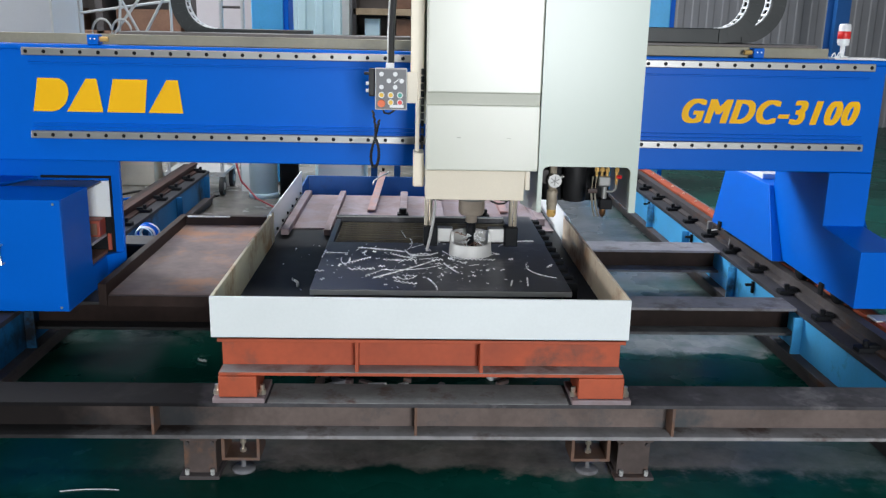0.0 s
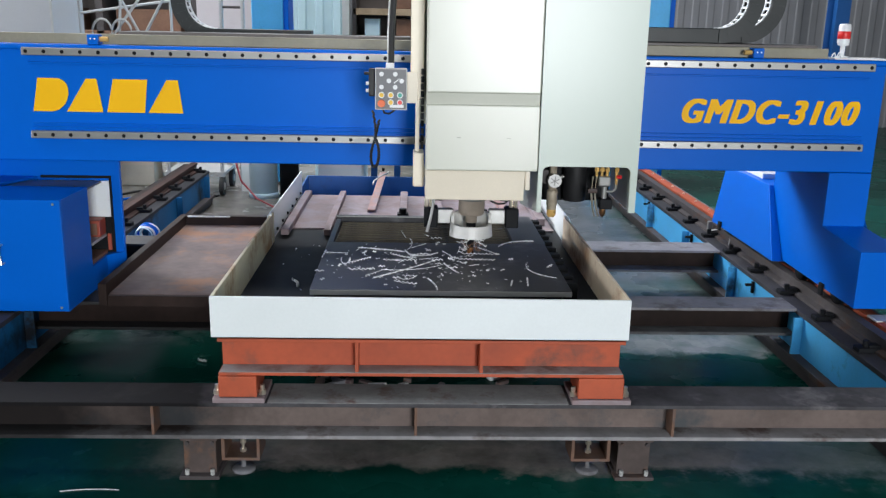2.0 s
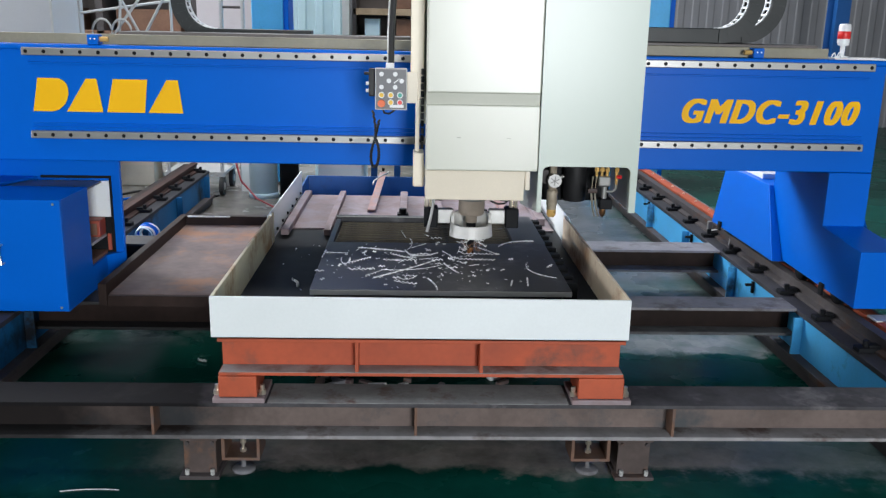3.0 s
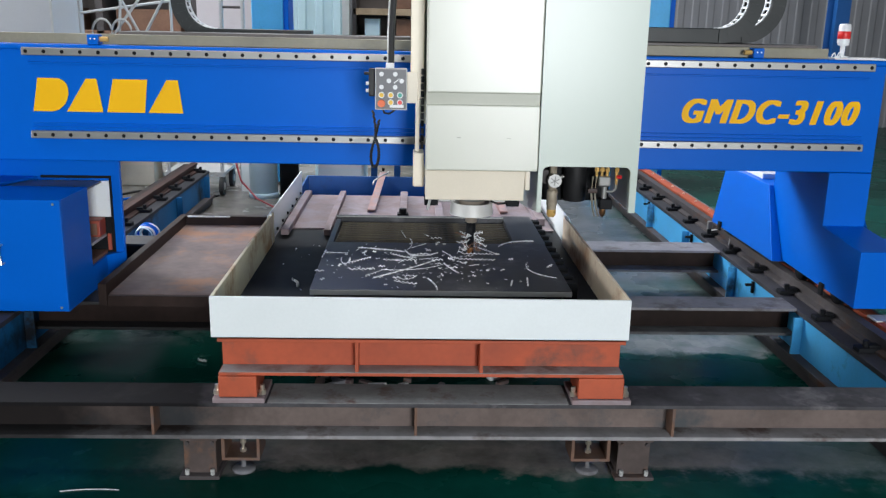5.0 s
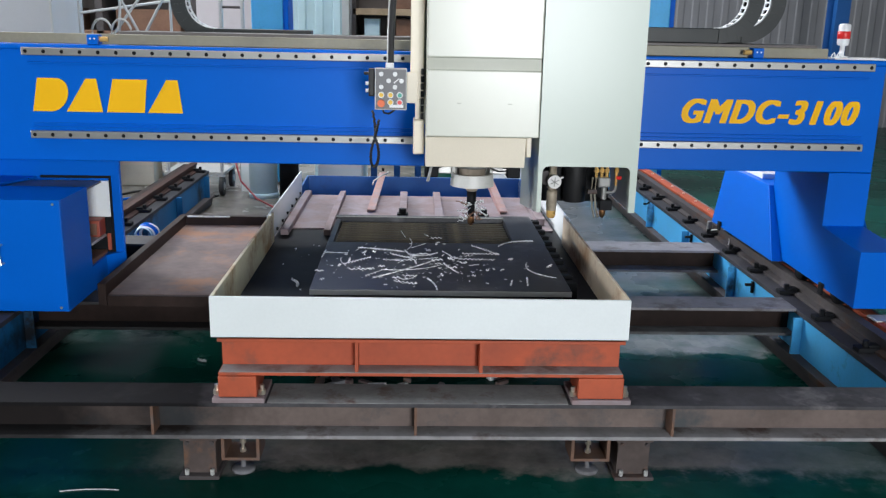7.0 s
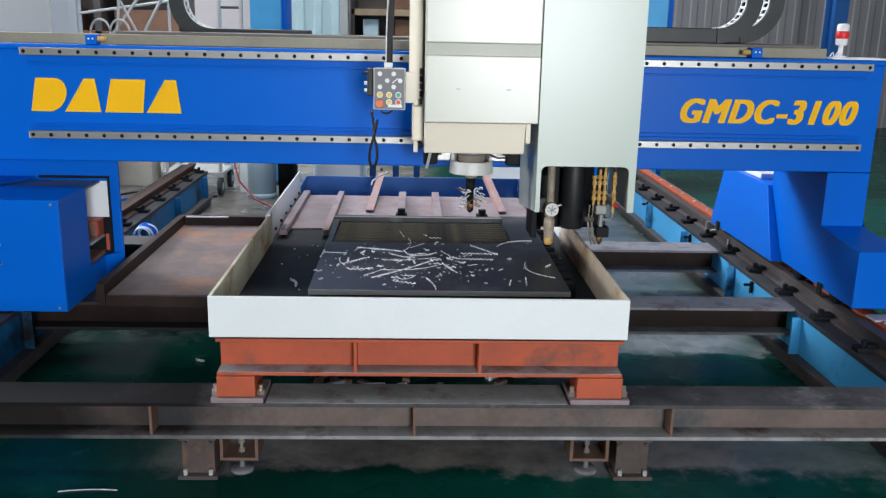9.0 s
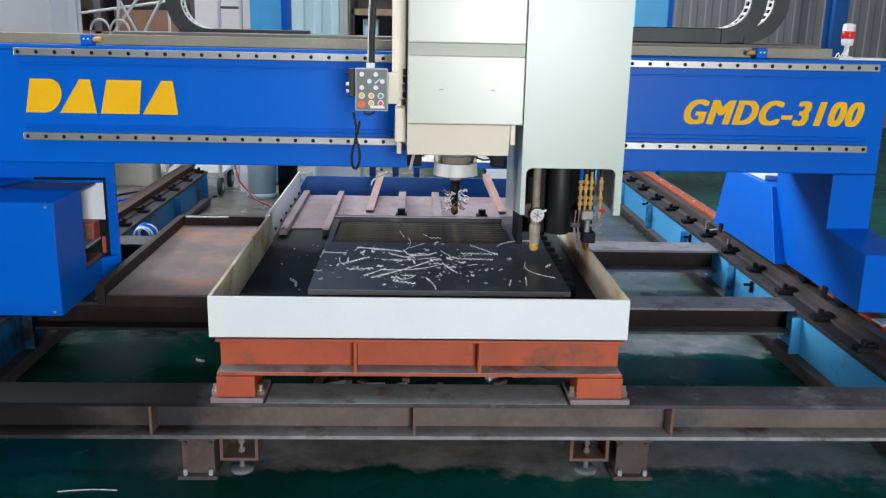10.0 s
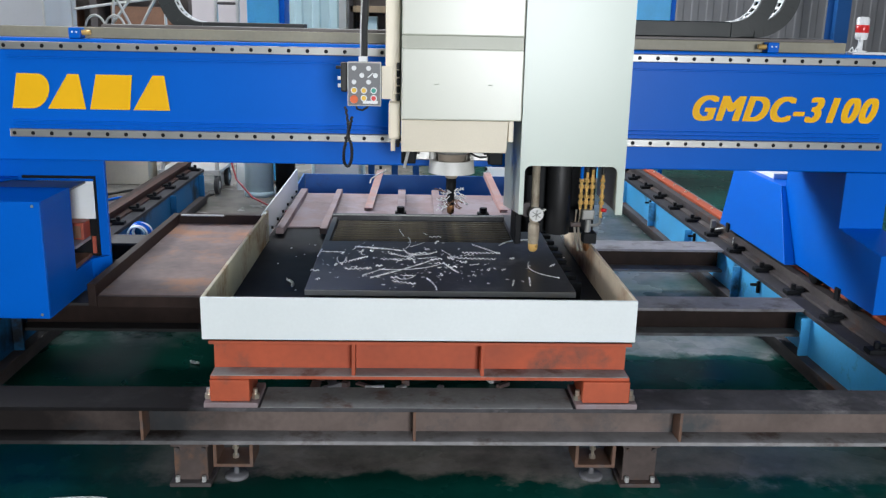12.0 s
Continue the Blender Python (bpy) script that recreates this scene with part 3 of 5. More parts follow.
for x in (-0.64, 0.68):
    part("foot", B(x - 0.03, x + 0.06, 5.12, 5.25, BT, 0.395, 0.003), PRIMER, table)
part("pan_floor", B(-0.684, 0.766, 2.90, 5.42, 0.532, 0.544, 0.002), BLACK, table, "black swarf-strewn pan floor")
part("front_wall", B(-0.684, 0.766, 2.876, 2.888, 0.544, 0.690, 0.002), WHITE, table, "white painted splash wall")
rim_l = part("side_wall", B(-0.684, -0.672, 2.89, 4.24, 0.544, 0.690, 0.002), WHITE_STAINED, table, "stained white side wall")
part("side_wall", B(0.754, 0.766, 2.89, 4.24, 0.544, 0.690, 0.002), RUST_WALL, table, "rust-streaked orange-white side wall")
part("rear_side_panel", B(-0.694, -0.686, 4.16, 5.47, 0.544, 0.69, 0.002), WHITE, table, "white bolted panel extension")
part("rear_side_panel", B(0.768, 0.776, 4.16, 5.47, 0.544, 0.69, 0.002), WHITE, table, "white bolted panel extension")
part("panel_edge", B(-0.685, -0.672, 4.155, 4.175, 0.53, 0.70, 0.001), WHITE, table)
for k in range(6):
    y = 4.4 + k * 0.19
    part("panel_bolt", rod(bmesh.new(), (-0.686, y, 0.57), (-0.676, y, 0.57), 0.008, n=6), BLACK, table)
# rear bed: dusty plate with bars
part("rear_bed", B(-0.668, 0.752, 4.50, 5.40, 0.545, 0.553, 0.001), PRIMER_DUSTY, table, "dusty pinkish rear bed plate")
for xn, xf in ((-0.655, -0.595), (-0.44, -0.385)):
    part("bar", B(xn, xf - 0.02, 4.33, 5.38, 0.5535, 0.585, 0.003), PRIMER_DUSTY, table)
for x in (-0.045, 0.155, 0.70):
    part("bar", B(x - 0.022, x + 0.022, 4.62, 5.36, 0.5535, 0.59, 0.003), PRIMER_DUSTY, table)
for x in (-0.045, 0.385):
    lug = bmesh.new()
    box(lug, x - 0.03, x + 0.03, 4.56, 4.615, 0.5535, 0.62, 0.005)
    rod(lug, (x, 4.585, 0.62), (x, 4.585, 0.645), 0.02, n=16)
    part("clamp_lug", lug, BLACK, table)
# upright blue tray behind
blue = thing("chip_bin", (0.04, 5.7, 0), "blue steel chip bin behind the work table", "bin")
part("front_panel", B(-0.70, 0.74, 5.96, 5.972, 0.30, 0.575, 0.003), BIN_BLUE, blue)
part("side_panel", prism(bmesh.new(), [(5.50, 0.53), (5.97, 0.3), (5.97, 0.575), (5.52, 0.565)], "x", -0.712, -0.702), BIN_BLUE, blue)
part("side_panel", prism(bmesh.new(), [(5.50, 0.53), (5.97, 0.3), (5.97, 0.575), (5.52, 0.565)], "x", 0.742, 0.752), BIN_BLUE, blue)
part("rear_panel", B(-0.70, 0.74, 6.5, 6.512, 0.0, 0.47, 0.003), BIN_BLUE, blue)
part("bin_floor", B(-0.70, 0.74, 5.972, 6.5, 0.0, 0.3, 0.003), BIN_BLUE, blue)
for i, (xa, xb) in enumerate(((-0.225, -0.19), (0.53, 0.515))):
    st = thing("angle_strut", (xa, 5.2, 0.553), "dusty red-brown angle iron strut leaning on the bin", "strut", "leaning struts")
    b = bmesh.new()
    m = look((xa, 4.90, 0.566), (xb, 5.955, 0.615)) @ pose(0, 0, 0)
    box(b, -0.02, 0.02, -0.004, 0.004, -1.0, 0.0, 0.001, m)
    box(b, -0.024, -0.016, -0.03, 0.004, -1.0, 0.0, 0.001, m)
    part("bar", b, STRUT, st)
    part("end_bolt", rod(bmesh.new(), (xb - 0.004, 5.93, 0.62), (xb - 0.004, 5.93, 0.64), 0.009, n=10), BLACK, st)
    if i == 0:
        part("wire_hook", tube(bmesh.new(), [(xb + 0.03, 5.90, 0.62), (xb + 0.035, 5.80, 0.63), (xb - 0.01, 5.70, 0.625), (xb - 0.055, 5.66, 0.60), (xb - 0.06, 5.62, 0.58)], 0.005), ALU, st, "bent pale wire hook")

# ---- workpiece ----
PZ = 0.651
piece = thing("workpiece", (0.12, 3.7, 0.544), "thick black steel plate frame with slatted opening, covered in swarf", "steel plate")
pl = bmesh.new()
box(pl, -0.37, 0.60, 3.10, 3.82, PZ - 0.022, PZ, 0.002)
box(pl, -0.37, -0.345, 3.82, 4.30, PZ - 0.022, PZ, 0.002)
box(pl, 0.462, 0.605, 3.82, 4.40, PZ - 0.022, PZ, 0.002)
part("plate", pl, PLATE, piece, "black mill-scale steel plate")
part("rear_rail", B(-0.375, 0.463, 4.30, 4.34, PZ - 0.02, PZ + 0.01, 0.004), PLATE, piece, "black rear bar with a bright edge")
for x in (-0.33, 0.08, 0.54):
    for y in (3.2, 4.32):
        part("support", B(x - 0.03, x + 0.03, y - 0.05, y + 0.0, 0.545, PZ - 0.0225, 0.002), BLACK, piece)
step = part("support_tooth", B(0.61, 0.66, 3.30, 3.345, 0.545, 0.625, 0.003), BLACK, piece)
part("rear_edge", B(-0.372, 0.46, 4.298, 4.303, PZ + 0.008, PZ + 0.012), STEEL, piece, "thin bright edge")
# Steel strip makes the front face pale in place of light falling on it.
part("lit_front_edge", B(-0.369, 0.599, 3.0965, 3.0995, PZ - 0.02, PZ - 0.001), STEEL, piece, "pale steel strip standing in for the lit front face")
repeat(step, [(0, 0.11 * k, 0) for k in range(1, 11)])
slat = part("slat", B(-0.34, 0.46, 3.845, 3.857, PZ - 0.07, PZ - 0.012, 0.001), SLAT, piece, "brown heat-stained slat")
repeat(slat, [(0, 0.046 * k, 0) for k in range(1, 10)])

# ---- gantry ----
YG, YF = 4.078, 3.83
gantry = thing("gantry", (0.15, 4.3, BT), "bright blue enamelled steel portal spanning the machine bed", "gantry")
beam = bmesh.new()
box(beam, -2.25, 2.19, YG, 4.66, 0.955, 1.466, 0.006)
beam_ob = part("beam", beam, BLUE, gantry, "blue box beam")
part("top_ledge", B(-2.25, 2.19, YG - 0.012, YG + 0.05, 1.452, 1.478, 0.008), BLUE, gantry)
for z in (1.094, 1.112):
    part("groove_lip", B(-1.72, 2.11, YG - 0.011, YG + 0.001, z + 0.012, z + 0.018, 0.002), BLUE, gantry)
part("groove_lip", B(-1.72, 2.11, YG - 0.011, YG + 0.001, 1.392, 1.40, 0.002), BLUE, gantry)
for z0, x0, x1 in ((1.429, -1.737, 2.123), (1.060, -1.727, 2.114)):
    rail = part("linear_rail", B(x0, x1, YG - 0.03, YG - 0.002, z0, z0 + 0.034, 0.003), STEEL, gantry, "ground steel linear guide rail")
    hole = part("bolt_hole", rod(bmesh.new(), (x0 + 0.02, YG - 0.0312, z0 + 0.017), (x0 + 0.02, YG - 0.027, z0 + 0.017), 0.0085, n=14), BLACK, rail)
    repeat(hole, [((x1 - x0 - 0.04) / 48 * k, 0, 0) for k in range(1, 49)])
# cover strips on top of the beam
part("khaki_strip", B(-1.95, 1.93, YG + 0.05, YG + 0.10, 1.479, 1.525, 0.003), TAN, gantry)
part("cover_strip", B(-1.35, 1.90, YG + 0.104, YG + 0.35, 1.467, 1.538, 0.004), GREY_STRIP, gantry)
for x, s in ((-1.425, 1), (1.578, -1)):
    st = part("stop_block", B(x - 0.025, x + 0.025, YG - 0.014, YG + 0.045, 1.479, 1.523, 0.004), BLUE, gantry, "small blue end-stop block")
    part("buffer", rod(bmesh.new(), (x + s * 0.025, YG + 0.01, 1.503), (x + s * 0.06, YG + 0.01, 1.503), 0.011, n=12), BRASS, st)
    for d in (-0.008, 0.01):
        part("screw", rod(bmesh.new(), (x + d, YG - 0.0165, 1.505), (x + d, YG - 0.013, 1.505), 0.004, n=8), CLEAN_WHITE, st)


# legs
def hull(bm, lower, upper, bevel=0.0):
    """A frustum between two rectangles (x0, x1, y0, y1, z)."""
    t = bmesh.new()
    rows = []
    for x0, x1, y0, y1, z in (lower, upper):
        rows.append([t.verts.new(p) for p in ((x0, y0, z), (x1, y0, z), (x1, y1, z), (x0, y1, z))])
    t.faces.new(rows[0][::-1]), t.faces.new(rows[1])
    for i in range(4):
        j = (i + 1) % 4
        t.faces.new((rows[0][i], rows[0][j], rows[1][j], rows[1][i]))
    if bevel:
        bmesh.ops.bevel(t, geom=t.edges[:], offset=bevel, segments=2, affect="EDGES", profile=0.5)
    join(bm, t)
    return bm


profile = [(4.70, 0.415), (3.69, 0.402), (3.69, 0.664), (YG + 0.001, 0.694), (YG + 0.001, 0.953), (4.70, 0.953)]
part("leg", prism(bmesh.new(), profile, "x", 1.985, 2.19, 0.004), BLUE, gantry, "blue box leg with a forward foot")
part("leg_foot", prism(bmesh.new(), [(3.98, 0.402), (3.69, 0.402), (3.69, 0.645), (3.98, 0.66)], "x", 2.192, 2.6, 0.004), BLUE, gantry)
part("rear_foot", hull(bmesh.new(), (1.93, 2.5, 4.48, 5.46, 0.405), (1.96, 2.45, 4.70, 5.38, 0.78), 0.004), BLUE, gantry, "tapered blue rear drive housing")
part("rear_foot_cap", B(2.0, 2.3, 4.9, 5.28, 0.78, 0.81, 0.004), CLEAN_WHITE, gantry)
part("wiper", B(1.972, 1.984, 3.98, 4.02, 0.372, 0.43, 0.003), BLACK, gantry)
part("wiper", B(1.918, 1.93, 5.28, 5.32, 0.385, 0.44, 0.003), BLACK, gantry)
for y in (3.88, 4.28, 5.0, 5.3):
    wh = part("track_wheel", lathe(bmesh.new(), [(0.0, -0.022), (0.05, -0.022), (0.052, -0.018), (0.052, 0.018), (0.05, 0.022), (0.0, 0.022)], 0, 0, 28), BLACK, gantry, "black steel track wheel")
    wh.data.transform(Matrix.Translation(Vector((2.013, y, BT + 0.1225)) - BASE[gantry.name]) @ Matrix.Rotation(radians(90), 4, "Y") @ Matrix.Translation(BASE[gantry.name]))
part("foot_bracket", B(2.05, 2.2, 3.60, 3.689, 0.354, 0.378, 0.004), ALU, gantry)
# hollow leg with the tool cabinet before it; both widened out of view to shade the floor
part("leg", B(-3.05, -1.470, 4.435, 4.46, 0.345, 0.954, 0.004), BLUE, gantry, "blue leg plate behind the cabinet")
cab = part("cabinet", B(-3.1, -1.538, YF, YF + 0.012, 0.306, 0.818, 0.004), BLUE, gantry, "blue cabinet front with a thin handle")
side = bmesh.new()
XS0, XS1 = -1.55, -1.538
prism(side, [(3.843, 0.306), (4.16, 0.306), (4.16, 0.818), (3.843, 0.818)], "x", XS0, XS1)
prism(side, [(4.16, 0.306), (4.434, 0.306), (4.434, 0.430), (4.16, 0.425)], "x", XS0, XS1)
part("side_panel", side, BLUE, cab, "blue side panel with a tall window cut-out")
part("side_return", prism(bmesh.new(), [(XS1, 4.36), (-1.467, 4.434), (XS1, 4.434)], "z", 0.325, 0.43), BLUE, cab)
part("cabinet_roof", B(-3.1, -1.551, YF + 0.0125, 4.16, 0.806, 0.818, 0.003), BLUE, cab)
part("cabinet_floor", B(-3.1, -1.551, 3.843, 4.434, 0.306, 0.318), BLUE, cab)
part("baffle", B(-2.02, -1.552, 4.161, 4.40, 0.795, 0.804), DARK_STEEL, cab, "dark grey baffle in the open top")
part("roof_corner", prism(bmesh.new(), [(-3.1, 4.1605), (-1.99, 4.1605), (-1.88, 4.434), (-3.1, 4.434)], "z", 0.806, 0.818), BLUE, cab)
part("inner_sheet", B(-1.80, -1.524, 4.422, 4.4325, 0.615, 0.80, 0.002), WHITE, cab, "white inner sheet")
part("tool_bin", B(-1.70, -1.553, 4.33, 4.42, 0.532, 0.615, 0.004), BRICK, cab, "dull red tool bin")
part("tool_recess", B(-1.60, -1.565, 4.325, 4.329, 0.54, 0.60, 0.001), BROWN, cab)
part("shelf", B(-1.80, -1.552, 4.22, 4.42, 0.515, 0.53, 0.002), ALU, cab)
part("inner_back", B(-1.80, -1.524, 4.424, 4.434, 0.43, 0.614, 0.002), BLACK, cab)
part("tool_bin", B(-1.78, -1.552, 4.17, 4.42, 0.32, 0.445, 0.004), BROWN, cab, "brown tool bin")
part("post", B(-1.545, -1.528, 4.41, 4.422, 0.445, 0.53, 0.001), BRICK, cab)
part("window_gasket", B(-1.523, -1.514, 4.424, 4.4345, 0.43, 0.812), BLACK, cab)
part("window_gasket", B(-1.86, -1.514, 4.424, 4.4345, 0.812, 0.824), BLACK, cab)
hd = tube(bmesh.new(), [(-1.807, YF, 0.615), (-1.807, YF - 0.03, 0.615), (-1.805, YF - 0.03, 0.53), (-1.805, YF, 0.53)], 0.005)
part("handle", hd, BRIGHT, cab, "thin chrome bar handle")
for p in ((-1.57, 0.80), (-1.57, 0.325)):
    part("screw", rod(bmesh.new(), (p[0], YF - 0.003, p[1]), (p[0], YF + 0.001, p[1]), 0.006, n=10), BRIGHT, cab)
# lettering on the beam
def slanted(points):
    """Outline in widths and heights of the badge, leaned to the right."""
    return [(-1.717 + u + 0.03 * v, 1.180 + 0.149 * v) for u, v in points]


round_side = [(0.085 + 0.062 * math.cos(a), 0.5 + 0.5 * math.sin(a)) for a in np.linspace(-1.4, 1.4, 9)]
shapes = ([(0.0, 0), (0.085, 0), *round_side, (0.085, 1), (0.0, 1)], [(0.150, 0), (0.312, 0), (0.262, 1), (0.215, 1)],
          [(0.330, 0), (0.50, 0), (0.488, 1), (0.335, 1)], [(0.515, 0), (0.672, 0), (0.625, 1), (0.575, 1)])
for outline in shapes:
    part("yellow_badge", prism(bmesh.new(), slanted(outline), "y", YG - 0.0025, YG - 0.0001), YELLOW, gantry, "slanted yellow brand block")
cu = bpy.data.curves.new("lettering", "FONT")
cu.body, cu.size, cu.shear, cu.space_character = "GMDC-3100", 0.138, 0.28, 1.16
txt = new("tmp_lettering", cu)
flat = bpy.data.meshes.new_from_object(txt.evaluated_get(bpy.context.evaluated_depsgraph_get()))
bpy.data.objects.remove(txt)
xs, zs = [v.co.x for v in flat.vertices], [v.co.y for v in flat.vertices]
sx, sz = 0.822 / (max(xs) - min(xs)), 0.108 / (max(zs) - min(zs))
verts, faces = [], []
# bold strokes: the outline laid over itself, shifted a little each time
for k, (dx, dz) in enumerate([(dx * 0.0027, dz * 0.0026) for dx in (-3, -2, -1, 0, 1, 2, 3) for dz in (-1, 0, 1)]):
    n0 = len(verts)
    verts += [Vector((1.258 + (v.co.x - min(xs)) * sx + dx, YG - 0.001 - 0.0001 * k, 1.180 + (v.co.y - min(zs)) * sz + dz)) - BASE[gantry.name] for v in flat.vertices]
    faces += [[n0 + i for i in p.vertices] for p in flat.polygons]
me = bpy.data.meshes.new("lettering")
me.from_pydata(verts, [], faces)
me.materials.append(YELLOW)
letters = new("lettering", me)
letters.parent = gantry
tagged(letters, "slanted bold yellow model lettering")
# signal lamp
LX = 2.002
lamp = part("signal_lamp", lathe(bmesh.new(), [(0.0, 1.487), (0.03, 1.487), (0.03, 1.493), (0.011, 1.496), (0.011, 1.54), (0.024, 1.543), (0.027, 1.556), (0.027, 1.631), (0.022, 1.639), (0, 1.641)], LX, YG + 0.07, 24), CLEAN_WHITE, gantry, "white signal lamp with a red band")
part("red_lens", lathe(bmesh.new(), [(0.0275, 1.572), (0.029, 1.574), (0.029, 1.604), (0.0275, 1.606)], LX, YG + 0.07, 24), RED, lamp)
part("lamp_plate", B(1.935, 2.19, YG - 0.008, YG + 0.14, 1.479, 1.487, 0.002), CLEAN_WHITE, lamp)
part("cable", tube(bmesh.new(), [(1.935 + 0.04 * k / 6, YG + 0.03, 1.489 + 0.022 * math.sin(k * 0.9) ** 2) for k in range(8)], 0.003), CLEAN_WHITE, lamp)


def drag_chain(xc, z0, y0, y1, sgn, x_low, x_high):
    """A drag chain lying along x: lower run, half a turn upward round xc, upper run; open links with pale bars on its inner side."""
    r, h, n = 0.2, 0.068, 13
    zc = z0 + r
    ch = part("drag_chain", B(min(x_low, xc), max(x_low, xc), y0, y1, z0, z0 + h, 0.004), CHAIN, gantry, "dark green drag chain with pale open links")

    def arc(name, r0, r1, ya, yb, a0, a1, mat, label=""):
        quad = [(xc + sgn * math.cos(a) * rr, zc + math.sin(a) * rr) for a, rr in ((a0, r1), ((a0 + a1) / 2, r1), (a1, r1), (a1, r0), ((a0 + a1) / 2, r0), (a0, r0))]
        return part(name, prism(bmesh.new(), quad, "y", ya, yb), mat, ch, label)

    for k in range(n):
        a0 = -math.pi / 2 + math.pi * k / n
        a1 = a0 + math.pi / n
        arc("link_plate", r - h, r, y0, y0 + 0.016, a0, a1 - 0.002, CHAIN)
        arc("link_plate", r - h, r, y1 - 0.016, y1, a0, a1 - 0.002, CHAIN)
        arc("link_cover", r - 0.012, r - 0.004, y0 + 0.016, y1 - 0.016, a0, a1 - 0.004, BLACK)
        arc("link_rim", r - h - 0.003, r - h + 0.004, y0 + 0.0165, y0 + 0.03, a0, a1, CLEAN_WHITE, "pale link rim")
        arc("link_rim", r - h - 0.003, r - h + 0.004, y1 - 0.03, y1 - 0.0165, a0, a1, CLEAN_WHITE, "pale link rim")
        arc("cross_bar", r - h - 0.003, r - h + 0.006, y0 + 0.0305, y1 - 0.0305, a0 + 0.05, a0 + (0.14 if k % 3 else 0.11), CLEAN_WHITE, "pale plastic cross bar")
        if k % 2:
            arc("carried_cable", r - h + 0.022, r - h + 0.034, y0 + 0.04, y1 - 0.05, a0, a1, RUBBER)
    part("upper_run", B(min(x_high, xc), max(x_high, xc), y0, y1, z0 + 2 * r - h, z0 + 2 * r, 0.004), CHAIN, ch)


drag_chain(1.431, 1.5385, YG + 0.12, YG + 0.225, 1, 0.7, 0.6)
drag_chain(1.584, 1.5385, YG + 0.24, YG + 0.345, 1, 0.7, 0.6)
drag_chain(-0.97, 1.487, YG + 0.355, YG + 0.475, -1, -0.5, -0.2)

# ---- spindle head ----
head = thing("spindle_head", (0.28, 3.7, 0.9), "pale green drilling spindle head on the gantry beam", "spindle head")
part("side_plate", B(-0.01, 0.045, 3.66, 3.75, 1.30, 2.3, 0.004), IVORY, head, "ivory side plate")
part("side_plate", B(0.012, 0.03, 3.66, 3.70, 1.08, 1.30, 0.002), IVORY, head)
part("carriage", B(0.02, 0.48, 3.74, YG - 0.034, 1.19, 2.3, 0.004), CREAM, head)
for k in range(11):
    part("chain_link", B(0.034, 0.047, 3.63, 3.66, 1.10 + k * 0.03, 1.124 + k * 0.03, 0.003), BLACK if k % 2 else RUBBER, head)
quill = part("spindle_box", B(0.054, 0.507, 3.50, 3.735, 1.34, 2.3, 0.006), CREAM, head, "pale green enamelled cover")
part("band", B(0.0545, 0.506, 3.516, 3.734, 1.294, 1.34), TAUPE, quill, "grey-green recessed band")
part("lower_cover", B(0.054, 0.507, 3.50, 3.735, 1.032, 1.294, 0.005), CREAM, quill)
for x in (0.185, 0.385):
    part("cover_slot", rod(bmesh.new(), (x - 0.008, 3.499, 1.165), (x + 0.008, 3.499, 1.165), 0.0018, n=8), TAUPE, quill)
part("side_foot", B(0.004, 0.05, 3.60, 3.73, 0.945, 1.085, 0.006), IVORY, quill)
low = hull(bmesh.new(), (0.055, 0.456, 3.52, 3.735, 0.908), (0.054, 0.46, 3.512, 3.735, 1.03), 0.003)
part("nose_box", low, IVORY, quill, "ivory lower nose box")
part("nose_flank", B(0.462, 0.482, 3.53, 3.735, 0.95, 1.03, 0.003), IVORY, quill)
part("spindle_nose", lathe(bmesh.new(), [(0.062, 0.909), (0.062, 0.895), (0.055, 0.89), (0.055, 0.835), (0.048, 0.824), (0.03, 0.818), (0.024, 0.816), (0.024, 0.792), (0.018, 0.788), (0, 0.788)], 0.254, 3.64), NOSE_STEEL, quill, "bright turned spindle nose")
part("nose_collar", lathe(bmesh.new(), [(0.066, 0.906), (0.069, 0.903), (0.069, 0.893), (0.063, 0.889)], 0.254, 3.64), DARK_STEEL, quill, "dark steel clamp collar")
part("coolant_hose", tube(bmesh.new(), [(0.40, 3.60, 0.908), (0.40, 3.595, 0.892), (0.385, 3.585, 0.883), (0.36, 3.58, 0.882), (0.335, 3.585, 0.89), (0.325, 3.60, 0.897)], 0.004), RUBBER, quill, "thin black coolant hose")
for x in (0.11, 0.40):
    part("guide_bush", B(x - 0.022, x + 0.022, 3.66, 3.71, 0.876, 0.907, 0.004), BLACK, quill, "black rod guide block")
dr = lathe(bmesh.new(), [(0.0, 0.79), (0.02, 0.79), (0.02, 0.735), (0.014, 0.728), (0.014, 0.65), (0.0, 0.638)], 0.254, 3.64, 16)
part("drill_bit", dr, BLACK, quill, "dark twist drill")
part("drill_tip", lathe(bmesh.new(), [(0.0145, 0.68), (0.0145, 0.651), (0.0, 0.637)], 0.254, 3.64, 16), COPPER, quill, "heat-tinted drill tip")
rng = random.Random(3)
for k in range(30):
    a, z = rng.uniform(0, 6.28), 0.70 + rng.uniform(-0.02, 0.035)
    L = rng.uniform(0.025, 0.075)
    d = Vector((math.cos(a), math.sin(a), rng.uniform(-0.5, 0.35)))
    c0 = Vector((0.254, 3.64, z)) + 0.012 * d
    part("swarf_curl", tube(bmesh.new(), [c0 + d * (L * i / 7) + Vector((0.006 * math.sin(i * 1.7 + k), 0.006 * math.cos(i * 1.7 + k), 0.005 * math.sin(i * 2.3 + k))) for i in range(8)], 0.0021, 5), SWARF if k % 3 else BROWN, quill)

